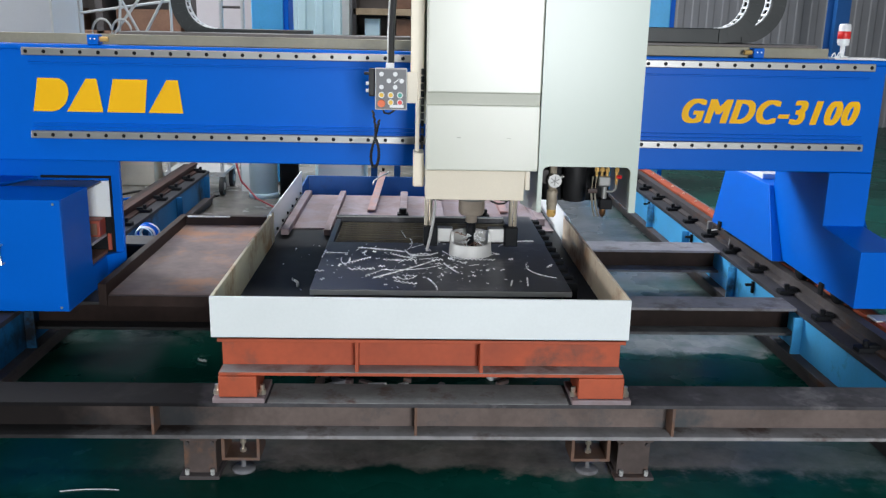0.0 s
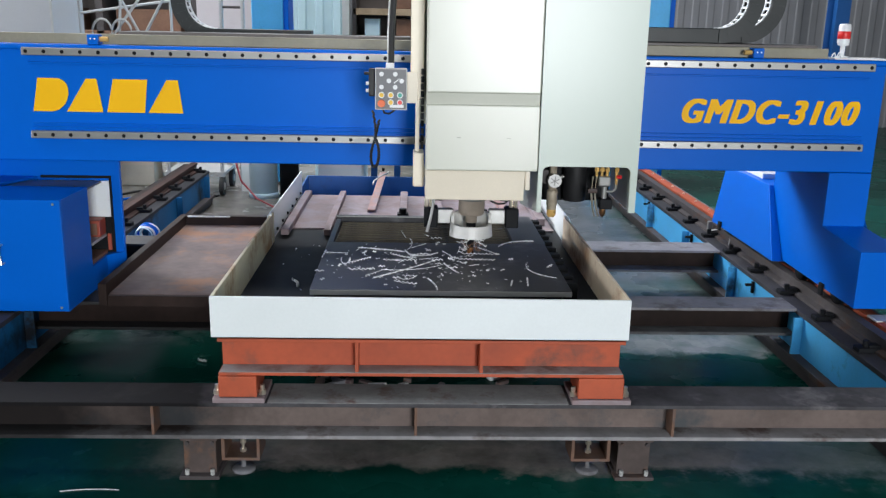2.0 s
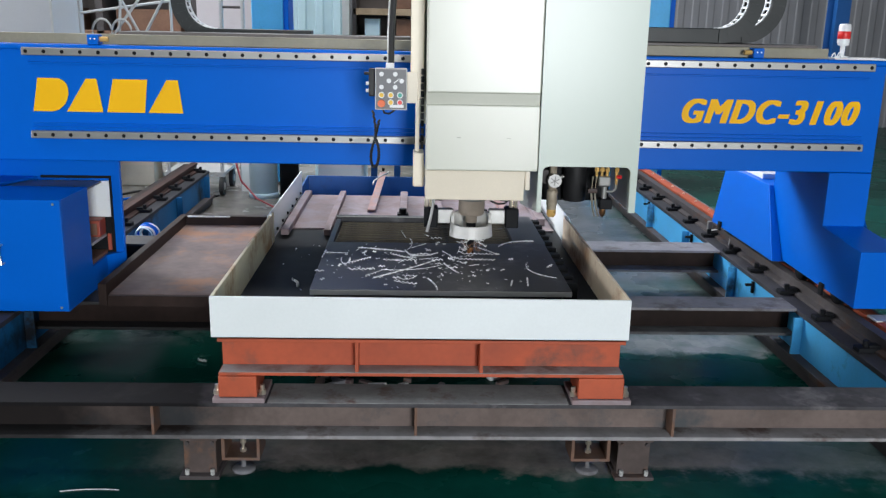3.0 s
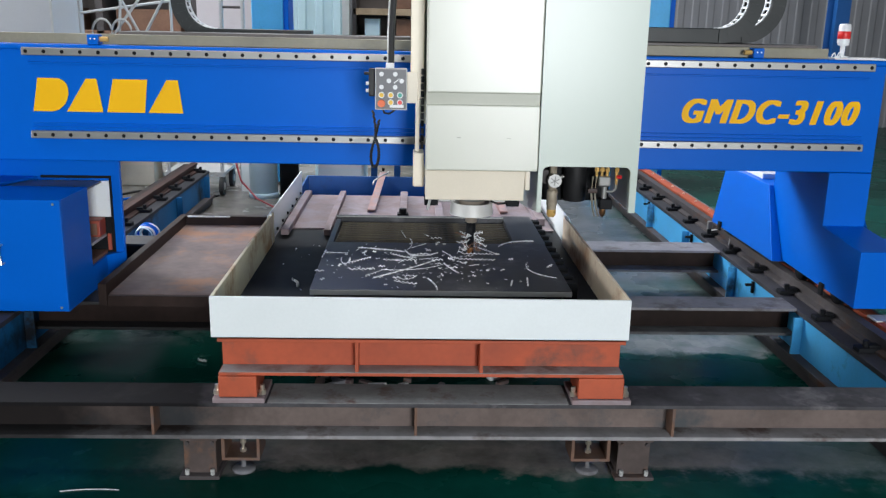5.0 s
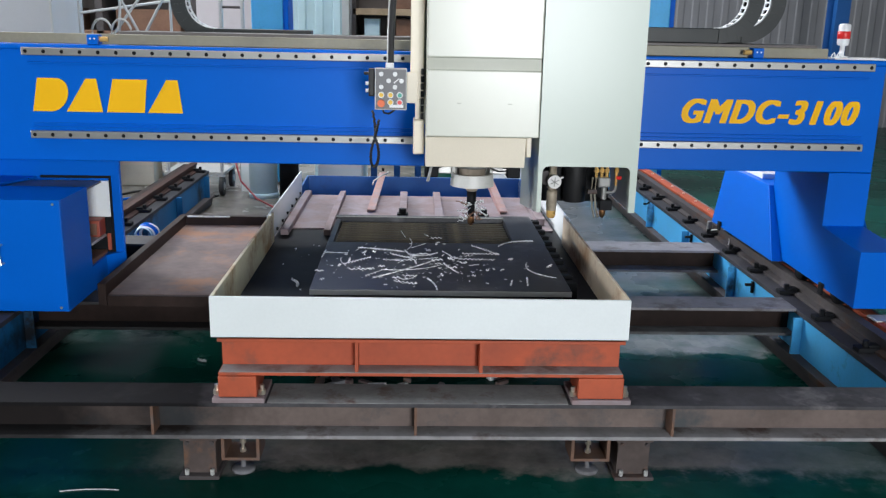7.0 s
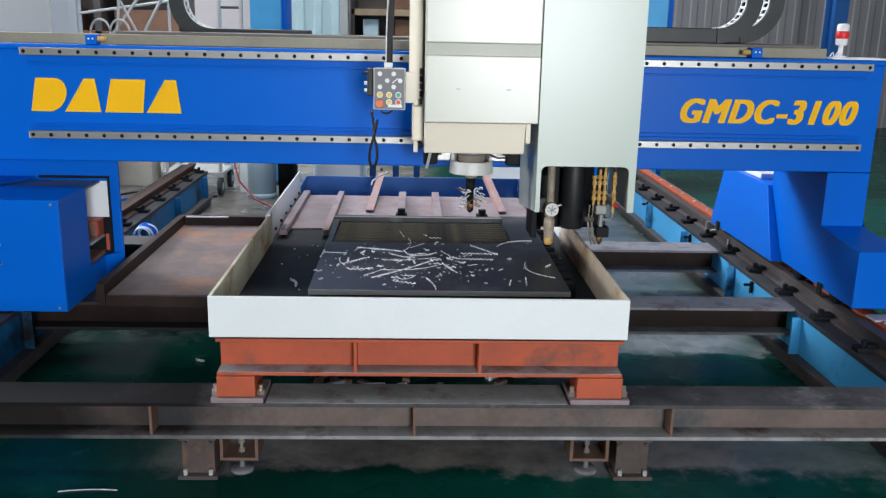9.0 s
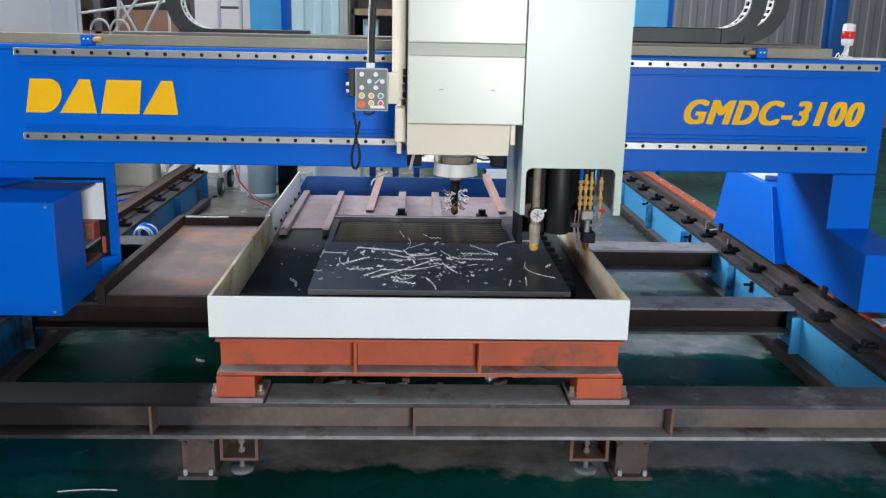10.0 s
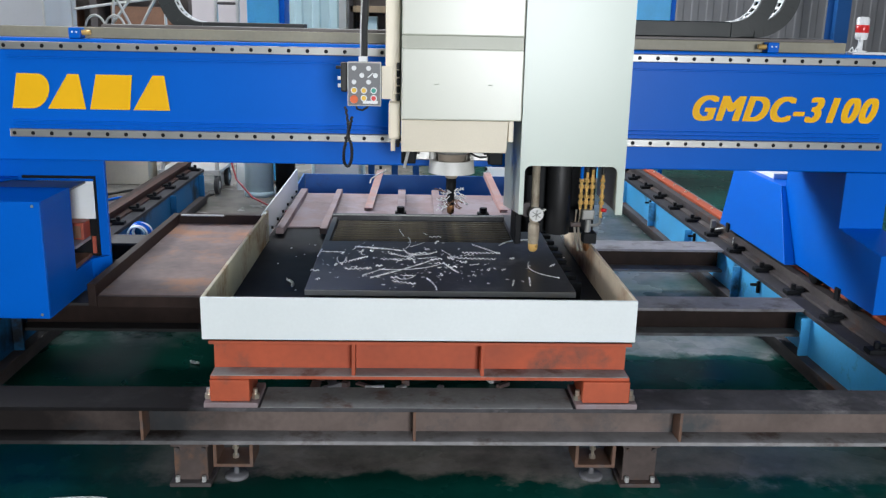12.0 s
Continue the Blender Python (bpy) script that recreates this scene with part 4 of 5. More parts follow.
foot = part("pressure_ring", bmesh.new(), RING_ALU, head, "matt aluminium hold-down ring")
rg = bmesh.new()
n = 48
prof = []
for k in range(n):
    a = 2 * math.pi * k / n
    top = 0.702 + 0.042 * max(0.0, min(1.0, (math.sin(a) + 0.15) * 5))
    prof.append((a, top))
for (a0, t0), (a1, t1) in zip(prof, prof[1:] + prof[:1]):
    ps = []
    for a, t in ((a0, t0), (a1, t1)):
        c, s = math.cos(a), math.sin(a)
        ps.append([rg.verts.new((0.254 + r * c, 3.64 + r * s, z)) for r, z in ((0.092, PZ + 0.001), (0.084, t), (0.073, t), (0.077, PZ + 0.001))])
    for i in range(4):
        j = (i + 1) % 4
        rg.faces.new((ps[0][i], ps[0][j], ps[1][j], ps[1][i]))
bmesh.ops.remove_doubles(rg, verts=rg.verts[:], dist=1e-5)
bmesh.ops.recalc_face_normals(rg, faces=rg.faces[:])
rg.transform(Matrix.Translation(-BASE[head.name]))
rg.to_mesh(foot.data)
rg.free()
for x0, x1, xb0, xb1, xr in ((0.112, 0.178, 0.054, 0.112, 0.072), (0.33, 0.40, 0.40, 0.456, 0.434)):
    part("arm", B(x0, x1, 3.66, 3.70, 0.695, 0.757, 0.004), STEEL, foot, "aluminium arm")
    part("slide_block", B(xb0, xb1, 3.64, 3.72, 0.682, 0.765, 0.005), BLACK, foot, "black slide block")
    for dx in (-0.008, 0.011):
        part("lift_rod", rod(bmesh.new(), (xr + dx, 3.68, 0.765), (xr + dx, 3.68, 1.04), 0.0085, n=12), BRIGHT, foot, "bright lift rod")
part("air_nozzle", tube(bmesh.new(), [(0.098, 3.60, 0.93), (0.10, 3.60, 0.87), (0.092, 3.60, 0.80), (0.08, 3.60, 0.73), (0.067, 3.60, 0.672)], 0.006), ALU, foot, "thin bent coolant pipe")

# ---- torch head ----
torch = thing("torch_head", (0.7, 3.7, 0.87), "pale green cutting torch housing with an arched opening", "torch head")
cov = bmesh.new()
XL, XR = 0.51, 0.914
arc = [(XL, 0.865), (0.528, 0.865), (0.528, 1.03)]
arc += [(0.528 + 0.025 - 0.025 * math.cos(a), 1.03 + 0.025 * math.sin(a)) for a in np.linspace(0.3, 1.57, 5)]
arc += [(0.886 - 0.025 + 0.025 * math.sin(a), 1.03 + 0.025 * math.cos(a)) for a in np.linspace(0, 1.4, 5)]
arc += [(0.886, 1.03), (0.888, 0.867), (XR, 0.867), (XR, 2.3), (XL, 2.3)]
prism(cov, arc, "y", 3.50, 3.515)
prism(cov, [(3.515, 0.865), (YG - 0.035, 0.79), (YG - 0.035, 2.3), (3.515, 2.3)], "x", XL, XL + 0.012)
box(cov, XR - 0.012, XR, 3.515, 3.93, 0.867, 2.3)
part("cover", cov, CREAM_SHADED, torch, "pale green enamelled cover")
part("back_plate", B(XL + 0.013, XR - 0.013, 3.90, YG - 0.034, 1.02, 2.3, 0.003), BLACK, torch)
part("inner_box", B(0.535, 0.60, 3.72, 3.9, 0.98, 2.2, 0.003), BLACK, torch)
slide = part("torch_slide", B(0.526, 0.865, 3.78, 3.86, 0.862, 1.6, 0.004), BLACK, torch, "black torch slide plate")
part("slide_column", lathe(bmesh.new(), [(0, 0.872), (0.047, 0.872), (0.05, 0.876), (0.05, 1.5), (0, 1.5)], 0.705, 3.74, 32), RUBBER, slide)
part("side_box", B(0.524, 0.55, 3.70, 3.86, 0.83, 1.3, 0.004), BLACK, slide)
tx = 0.59
pt = lathe(bmesh.new(), [(0.0, 1.3), (0.016, 1.3), (0.016, 1.0), (0.02, 0.995), (0.02, 0.95), (0.016, 0.945), (0.016, 0.925)], tx, 3.62, 20)
part("torch_body", pt, TORCH_STEEL, slide, "grey plasma torch body")
part("torch_sleeve", lathe(bmesh.new(), [(0.012, 0.942), (0.021, 0.938), (0.0225, 0.93), (0.0225, 0.875), (0.0205, 0.872), (0.0205, 0.855)], tx, 3.62, 24), TORCH_STEEL, slide)
part("torch_nozzle", lathe(bmesh.new(), [(0.0195, 0.862), (0.0195, 0.832), (0.013, 0.822), (0, 0.822)], tx, 3.62, 20), BRASS, slide, "brass torch nozzle")
for a in (0.6, 1.65, 2.7):
    m = Matrix.Translation((tx + 0.002, 0, 0.982)) @ Matrix.Rotation(a, 4, "Y")
    part("disc_slot", B(-0.02, 0.02, 3.5715, 3.5745, -0.002, 0.002, m=m), DARK_STEEL, slide)
disc = rod(bmesh.new(), (tx + 0.002, 3.575, 0.982), (tx + 0.002, 3.60, 0.982), 0.028, n=24)
rod(disc, (tx - 0.01, 3.574, 0.984), (tx - 0.01, 3.572, 0.984), 0.005, n=8)
part("clamp_disc", disc, ALU, slide, "round torch clamp")
part("clamp_knob", rod(bmesh.new(), (tx + 0.024, 3.6, 0.992), (tx + 0.042, 3.6, 1.0), 0.006, n=10), STEEL, slide)
part("clamp_wheel", rod(bmesh.new(), (tx - 0.025, 3.63, 0.99), (tx - 0.025, 3.65, 0.99), 0.03, n=20), MILL, slide)
gx = 0.805
gas = B(gx - 0.026, gx + 0.026, 3.60, 3.64, 0.957, 1.0, 0.006)
part("gas_block", gas, DARK_STEEL, slide, "steel gas manifold block")
for k, (dx, top) in enumerate(((-0.034, 1.12), (-0.012, 1.15), (0.010, 1.16), (0.05, 1.14))):
    v = bmesh.new()
    x = gx + dx
    rod(v, (x, 3.61, 1.0 if dx < 0.04 else 0.965), (x, 3.61, top), 0.006, n=10)
    for z in (1.02, 1.045, 1.085, 1.11):
        rod(v, (x, 3.61, z), (x, 3.61, z + 0.014), 0.0105, n=6)
    part("gas_valve", v, BRASS, slide, "brass gas fitting")
    part("hose", rod(bmesh.new(), (x, 3.61, top), (x, 3.61, 1.5), 0.007, n=10), BLUE if k == 0 else RUBBER, slide)
part("elbow_pipe", tube(bmesh.new(), [(gx + 0.01, 3.61, 0.935), (gx + 0.035, 3.61, 0.935), (gx + 0.048, 3.61, 0.945), (gx + 0.05, 3.61, 0.97)], 0.006), STEEL, slide)
part("red_valve", rod(bmesh.new(), (gx + 0.052, 3.60, 1.0), (gx + 0.066, 3.59, 1.0), 0.008, n=14), RED, slide)
part("cutting_tube", rod(bmesh.new(), (gx + 0.004, 3.62, 0.955), (gx + 0.004, 3.62, 0.9), 0.012, n=14), STEEL, slide)
part("torch_holder", B(gx - 0.016, gx + 0.036, 3.59, 3.65, 0.862, 0.905, 0.003), BLACK, slide)
part("gas_nozzle", lathe(bmesh.new(), [(0.014, 0.864), (0.014, 0.842), (0.006, 0.826), (0, 0.826)], gx + 0.002, 3.62, 16), COPPER, slide, "copper gas nozzle")
for dx in (-0.05, -0.035):
    part("ignition_pipe", tube(bmesh.new(), [(gx + dx, 3.60, 1.0), (gx + dx - 0.004, 3.60, 0.93), (gx + dx + 0.004, 3.60, 0.87), (gx + dx + 0.016, 3.60, 0.83)], 0.0045), BRIGHT, slide)
part("ignition_valve", B(gx - 0.07, gx - 0.03, 3.59, 3.62, 0.93, 0.95, 0.004), MILL, slide)

# ---- pendant ----
pend = thing("control_pendant", (-0.09, 3.56, 1.26), "grey push-button pendant on a dark conduit with yellow red green buttons", "control pendant")
part("housing", B(-0.150, -0.023, 3.555, 3.60, 1.264, 1.428, 0.006), RUBBER, pend)
face = part("panel", B(-0.146, -0.027, 3.551, 3.556, 1.268, 1.424, 0.002), PANEL, pend, "grey button panel")
part("rim", B(-0.150, -0.023, 3.5535, 3.5585, 1.264, 1.428, 0.002), ALU, pend)


def button(u, v, mat, r=0.0094, label=""):
    x, z = -0.150 + u * 0.127, 1.264 + v * 0.164
    b = part("button", rod(bmesh.new(), (x, 3.552, z), (x, 3.543, z), r, r * 0.9, n=18), mat, face, label)
    if mat is not CLEAN_WHITE and r < 0.01:
        part("bezel", rod(bmesh.new(), (x, 3.5515, z), (x, 3.548, z), r * 1.3, n=18), CLEAN_WHITE, b, "white bezel")


for u, v in ((0.2, 0.86), (0.63, 0.86), (0.43, 0.70), (0.83, 0.70), (0.2, 0.55), (0.63, 0.55)):
    button(u, v, CLEAN_WHITE)
for u, v, m in ((0.2, 0.36, AMBER), (0.49, 0.36, AMBER), (0.78, 0.36, GREEN), (0.49, 0.185, AMBER), (0.78, 0.185, RED)):
    button(u, v, m)
button(0.2, 0.155, ORANGE, 0.016, "large orange-red emergency stop")
part("badge_bar", B(-0.092, -0.036, 3.5495, 3.5512, 1.274, 1.285), CLEAN_WHITE, face, "pale maker's badge")
part("pointer", B(-0.078, -0.05, 3.5495, 3.5512, 1.377, 1.381, m=Matrix.Translation((-0.064, 0, 1.379)) @ Matrix.Rotation(radians(-40), 4, "Y") @ Matrix.Translation((0.064, 0, -1.379))), CLEAN_WHITE, face)
part("gland", B(-0.108, -0.075, 3.56, 3.595, 1.428, 1.448, 0.003), CLEAN_WHITE, pend)
part("conduit", tube(bmesh.new(), [(-0.088, 3.578, 1.448), (-0.087, 3.58, 1.55), (-0.082, 3.59, 1.65), (-0.070, 3.61, 1.85), (-0.06, 3.64, 2.2)], 0.013, 12), RUBBER, pend)
part("conduit", tube(bmesh.new(), [(-0.1, 3.574, 1.448), (-0.1, 3.575, 1.55), (-0.096, 3.585, 1.65), (-0.082, 3.6, 1.85), (-0.072, 3.63, 2.2)], 0.0035, 8), ALU, pend)
part("bracket", B(-0.023, 0.02, 3.60, 3.612, 1.288, 1.412, 0.002), IVORY, pend, "khaki mounting bracket")
jy = B(-0.176, -0.152, 3.57, 3.60, 1.315, 1.425, 0.005)
part("socket_box", jy, RUBBER, pend)
for z in (1.337, 1.365):
    part("socket", rod(bmesh.new(), (-0.188, 3.585, z), (-0.176, 3.585, z), 0.007, n=12), CLEAN_WHITE, pend)
part("plug", rod(bmesh.new(), (-0.195, 3.585, 1.405), (-0.176, 3.585, 1.405), 0.006, n=12), RUBBER, pend)
loop = [(-0.132, 3.58, 1.264), (-0.135, 3.575, 1.22), (-0.143, 3.57, 1.18), (-0.149, 3.57, 1.15), (-0.139, 3.57, 1.12), (-0.135, 3.57, 1.085), (-0.139, 3.57, 1.05), (-0.151, 3.57, 1.031), (-0.164, 3.57, 1.045), (-0.167, 3.57, 1.08), (-0.161, 3.575, 1.115), (-0.150, 3.585, 1.155), (-0.151, 3.585, 1.20), (-0.160, 3.585, 1.26), (-0.164, 3.585, 1.32)]
loop = [Vector(p) for p in loop]
fine = []
for i in range(1, len(loop) - 2):
    p0, p1, p2, p3 = loop[i - 1:i + 3]
    for k in range(14):
        u = k / 14
        p = 0.5 * ((2 * p1) + (p2 - p0) * u + (2 * p0 - 5 * p1 + 4 * p2 - p3) * u * u + (3 * p1 - p0 - 3 * p2 + p3) * u ** 3)
        w = len(fine) * 1.3
        fine.append(p + Vector((0.0022 * math.cos(w), 0.0022 * math.sin(w), 0)))
part("coiled_cable", tube(bmesh.new(), fine, 0.0052, 8), RUBBER, pend)
part("cable", tube(bmesh.new(), [(-0.12, 3.58, 1.266), (-0.115, 3.58, 1.25), (-0.095, 3.58, 1.246), (-0.08, 3.58, 1.255), (-0.07, 3.58, 1.266)], 0.004), RUBBER, pend)

# ---- swarf on the workpiece ----
def curl_piece(rng, x, y, z, length, r, wob, ang, bend=None):
    b = bmesh.new()
    n = max(8, int(length / 0.004))
    d, s = Vector((math.cos(ang), math.sin(ang), 0)), Vector((-math.sin(ang), math.cos(ang), 0))
    bend = rng.uniform(-0.5, 0.5) if bend is None else bend
    pts = []
    for i in range(n):
        u = i / (n - 1)
        pts.append(Vector((x, y, z + r)) + d * (length * (u - 0.5)) + s * (bend * length * (u - 0.5) ** 2 + wob * math.cos(i * 1.55)) + Vector((0, 0, wob * (1 + math.sin(i * 1.55)))))
    return tube(b, pts, r, 5)


rng = random.Random(11)
# long strands: middle, length, heading and bend
THICK = [(-0.009, 3.380, 0.377, 48, 0.1), (-0.124, 3.685, 0.210, -17, -0.2), (0.025, 3.584, 0.145, -16, 2.0), (0.452, 3.838, 0.199, 33, -0.7),
          (0.159, 3.396, 0.147, -69, 0.1), (0.090, 3.176, 0.147, -77, -0.2), (-0.365, 3.598, 0.111, 87, 0.0), (0.385, 3.198, 0.065, 80, 0.0),
          (0.448, 3.217, 0.098, -95, 0.0)]
THIN = [(0.025, 3.376, 0.270, 21, 0.6), (0.480, 3.367, 0.242, -69, 0.8), (-0.317, 3.622, 0.104, -7, 0.0), (-0.282, 3.480, 0.118, -77, 0.3),
          (-0.025, 3.233, 0.066, -11, 2.0), (0.005, 3.784, 0.209, 87, 0.3), (0.035, 3.756, 0.098, 52, 0.0), (-0.035, 3.970, 0.125, -80, 0.0),
          (0.072, 3.954, 0.044, -65, 0.0), (0.258, 3.447, 0.043, 24, 0.0), (-0.132, 3.332, 0.119, -129, 0.0), (0.075, 3.542, 0.085, 21, 0.0),
          (0.160, 3.610, 0.129, -68, 0.0), (-0.126, 3.679, 0.073, -9, 0.0), (-0.222, 3.696, 0.077, -107, 0.0)]
TWISTED = [(-0.043, 3.507, 0.138, 2, 0.0), (-0.217, 3.489, 0.153, 47, 0.0), (0.297, 3.619, 0.156, -1, 0.0), (0.323, 3.689, 0.192, -55, 0.0),
          (-0.019, 3.186, 0.095, -24, 0.0), (0.116, 3.891, 0.054, 11, 0.0), (-0.200, 3.362, 0.087, 6, 0.0), (-0.003, 3.275, 0.057, -4, 0.0),
          (0.279, 3.529, 0.139, -4, 0.0), (-0.053, 3.584, 0.097, -42, 0.0)]
for rows, r, wob, label in ((THICK, 0.0030, 0.0006, "thick bright curved strand of steel swarf on the plate"), (THIN, 0.0017, 0.0008, "thin bright strand of steel swarf on the plate"), (TWISTED, 0.0018, 0.0030, "tightly twisted strand of steel swarf on the plate")):
    for x, y, L, a, bend in rows:
        single("swarf_strand", curl_piece(rng, x, y, PZ, L, r, wob, radians(a), bend), SWARF, label, "swarf", "swarf strands")
for k in range(38):
    x, y = rng.gauss(-0.03, 0.18), rng.gauss(3.44, 0.15)
    if -0.36 < x < 0.58 and 3.13 < y < 3.80:
        single("swarf_strand", curl_piece(rng, x, y, PZ, rng.uniform(0.012, 0.05), rng.uniform(0.0016, 0.003), 0.003, rng.uniform(0, 3.1)), SWARF, "short curled strand of bright swarf on the plate", "swarf", "swarf strands")
bits = bmesh.new()
for k in range(190):
    x, y = rng.gauss(0.03, 0.24), rng.gauss(3.44, 0.17)
    if -0.36 < x < 0.59 and 3.11 < y < 3.81:
        s = rng.uniform(0.001, 0.0036)
        box(bits, x - s * 1.9, x + s * 1.9, y - s * 0.45, y + s * 0.45, PZ + 0.0004, PZ + s * 0.8, 0, Matrix.Translation((x, y, 0)) @ Matrix.Rotation(rng.uniform(0, 3), 4, "Z") @ Matrix.Translation((-x, -y, 0)))
for k in range(60):
    x, y = rng.uniform(-0.64, 0.72), rng.uniform(2.95, 4.2)
    if x < -0.39 or x > 0.63 or y < 3.08:
        s = rng.uniform(0.0015, 0.004)
        box(bits, x - s, x + s, y - s, y + s, 0.5444, 0.544 + s)
single("swarf_chips", bits, SWARF, "scattered bright steel chips", "swarf", kind="stuff")
for x, y, L, a in ((-0.47, 3.52, 0.10, -70), (-0.44, 3.02, 0.09, 35), (-0.2, 3.03, 0.08, -30)):
    single("swarf_strand", curl_piece(rng, x, y, 0.544, L, 0.003, 0.004, radians(a)), SWARF, "short curled strand of bright swarf on the pan floor", "swarf", "swarf strands")
single("swarf_strand", curl_piece(rng, -1.11, 2.805, 0.0, 0.20, 0.002, 0.0006, radians(3)), SWARF, "thin bright strand of swarf on the floor", "swarf", "swarf strands")
single("swarf_strand", curl_piece(rng, -1.0, 4.0, 0.0, 0.05, 0.006, 0.003, radians(-25)), SWARF, "small bright strand of swarf on the floor", "swarf", "swarf strands")

# scrap under the table
rng = random.Random(21)
for k in range(26):
    x, y = rng.uniform(-0.42, 0.05) if k < 20 else rng.uniform(0.1, 0.6), rng.uniform(3.7, 4.15)
    w, d, h = rng.uniform(0.012, 0.05), rng.uniform(0.008, 0.02), rng.uniform(0.006, 0.03)
    m = Matrix.Translation((x, y, 0)) @ Matrix.Rotation(rng.uniform(0, 3.1), 4, "Z")
    single("scrap_piece", B(-w, w, -d, d, 0.0, h, 0.002, m=m), (DUST_STEEL, RUSTY, SWARF)[k % 3], "small steel offcut on the floor under the table", "scrap", "scrap under the table")

# cable bundle behind the left cabinet
bundle = thing("cable_bundle", (-1.65, 5.5, 0.0), "coiled bundle of pale and blue cables beside the girder", "cables")
for k in range(9):
    r0 = 0.052 + 0.005 * (k % 3)
    part("cable", tube(bmesh.new(), [(-1.672 + r0 * math.cos(a) + 0.006 * (k % 4), 5.47 + 0.012 * k - 0.06, 0.272 + r0 * math.sin(a)) for a in np.linspace(-0.9, 3.6, 16)], 0.0055), (CYAN_TANK, CLEAN_WHITE, BLUE)[k % 3], bundle)
part("conduit_pipe", rod(bmesh.new(), (-1.785, 5.45, 0.25), (-1.70, 5.45, 0.25), 0.016, n=14), CLEAN_WHITE, bundle)
part("stand", B(-1.75, -1.58, 5.40, 5.56, 0.0, 0.215, 0.003), BLACK, bundle)

# ---- things behind the gantry ----
tank = thing("storage_tank", (-1.40, 8.1, 0), "pale blue upright cylindrical tank", "tank")
part("shell", lathe(bmesh.new(), [(0, 0.0), (0.128, 0.0), (0.128, 1.05), (0.11, 1.12), (0, 1.14)], -1.37, 8.1, 36), CYAN_TANK, tank)
part("base_ring", lathe(bmesh.new(), [(0.13, 0.0), (0.136, 0.0), (0.136, 0.05), (0.13, 0.05)], -1.37, 8.1, 36), CYAN_TANK, tank)
leaning = thing("metal_sheet", (-1.56, 8.35, 0), "narrow white sheet panel standing beside the tank", "sheet metal")
part("face", B(-1.62, -1.52, 8.33, 8.35, 0.0, 1.0, 0.002), WHITE, leaning)
part("edge_strip", B(-1.623, -1.617, 8.325, 8.355, 0.0, 1.0, 0.001), ALU, leaning)
gasb = thing("gas_cylinder", (-1.13, 8.1, 0), "dark brown gas cylinder", "gas cylinder")
part("bottle", lathe(bmesh.new(), [(0, 0), (0.09, 0), (0.09, 1.1), (0.05, 1.2), (0.03, 1.22), (0.03, 1.3), (0, 1.3)], -1.13, 8.1, 28), BLACK, gasb)
single("hose", tube(bmesh.new(), [(-1.62, 8.0, 0.95), (-1.60, 7.95, 0.6), (-1.58, 7.9, 0.35), (-1.52, 7.8, 0.2), (-1.35, 7.6, 0.08), (-1.1, 7.4, 0.012), (-0.9, 7.3, 0.012)], 0.008), DULL_RED, "red rubber gas hose hanging to the floor", "hose")
cart = thing("trolley", (-1.9, 8.4, 0), "grey tubular trolley on black castors", "trolley")
for x in (-2.25, -1.76):
    for y in (8.15, 8.6):
        wheel = rod(bmesh.new(), (x - 0.018, y, 0.085), (x + 0.018, y, 0.085), 0.085, n=24)
        c = part("castor", wheel, RUBBER, cart, "black castor wheel")
        part("hub", rod(bmesh.new(), (x - 0.022, y, 0.085), (x + 0.022, y, 0.085), 0.035, n=16), ALU, c)
        part("fork", B(x - 0.03, x + 0.03, y - 0.03, y + 0.03, 0.172, 0.2, 0.004), ALU, c)
        part("upright", rod(bmesh.new(), (x, y, 0.2), (x, y, 0.95), 0.018, n=12), ALU, cart)
part("deck", B(-2.28, -1.73, 8.12, 8.63, 0.19, 0.22, 0.004), ALU, cart)
bench = thing("steel_bench", (-2.9, 9.2, 0), "pale steel bench with thin legs", "bench")
part("bench_top", B(-3.7, -2.35, 8.9, 9.5, 0.28, 0.32, 0.004), ALU, bench)
for x in (-3.6, -2.45):
    for y in (8.95, 9.45):
        part("leg", B(x - 0.025, x + 0.025, y - 0.025, y + 0.025, 0, 0.28, 0.002), ALU, bench)
single("board_box", B(-3.05, -2.5, 8.55, 8.85, 0.0, 0.46, 0.01), BEIGE, "pale beige board box behind the girder", "box", "beige boxes")
single("board_box", B(-2.42, -2.31, 8.7, 8.9, 0.0, 0.5, 0.01), BEIGE, "narrow pale beige board box behind the girder", "box", "beige boxes")
for k in range(3):
    single("floor_cable", tube(bmesh.new(), [(-2.6 + 0.12 * u + 0.05 * k, 7.4 + 0.35 * k + 0.12 * math.sin(u * 1.7 + k), 0.012) for u in np.linspace(-4, 6, 30)], 0.011), (RUBBER, BLUE, RUBBER)[k], "loose cable lying on the factory floor", "cable", "floor cables")
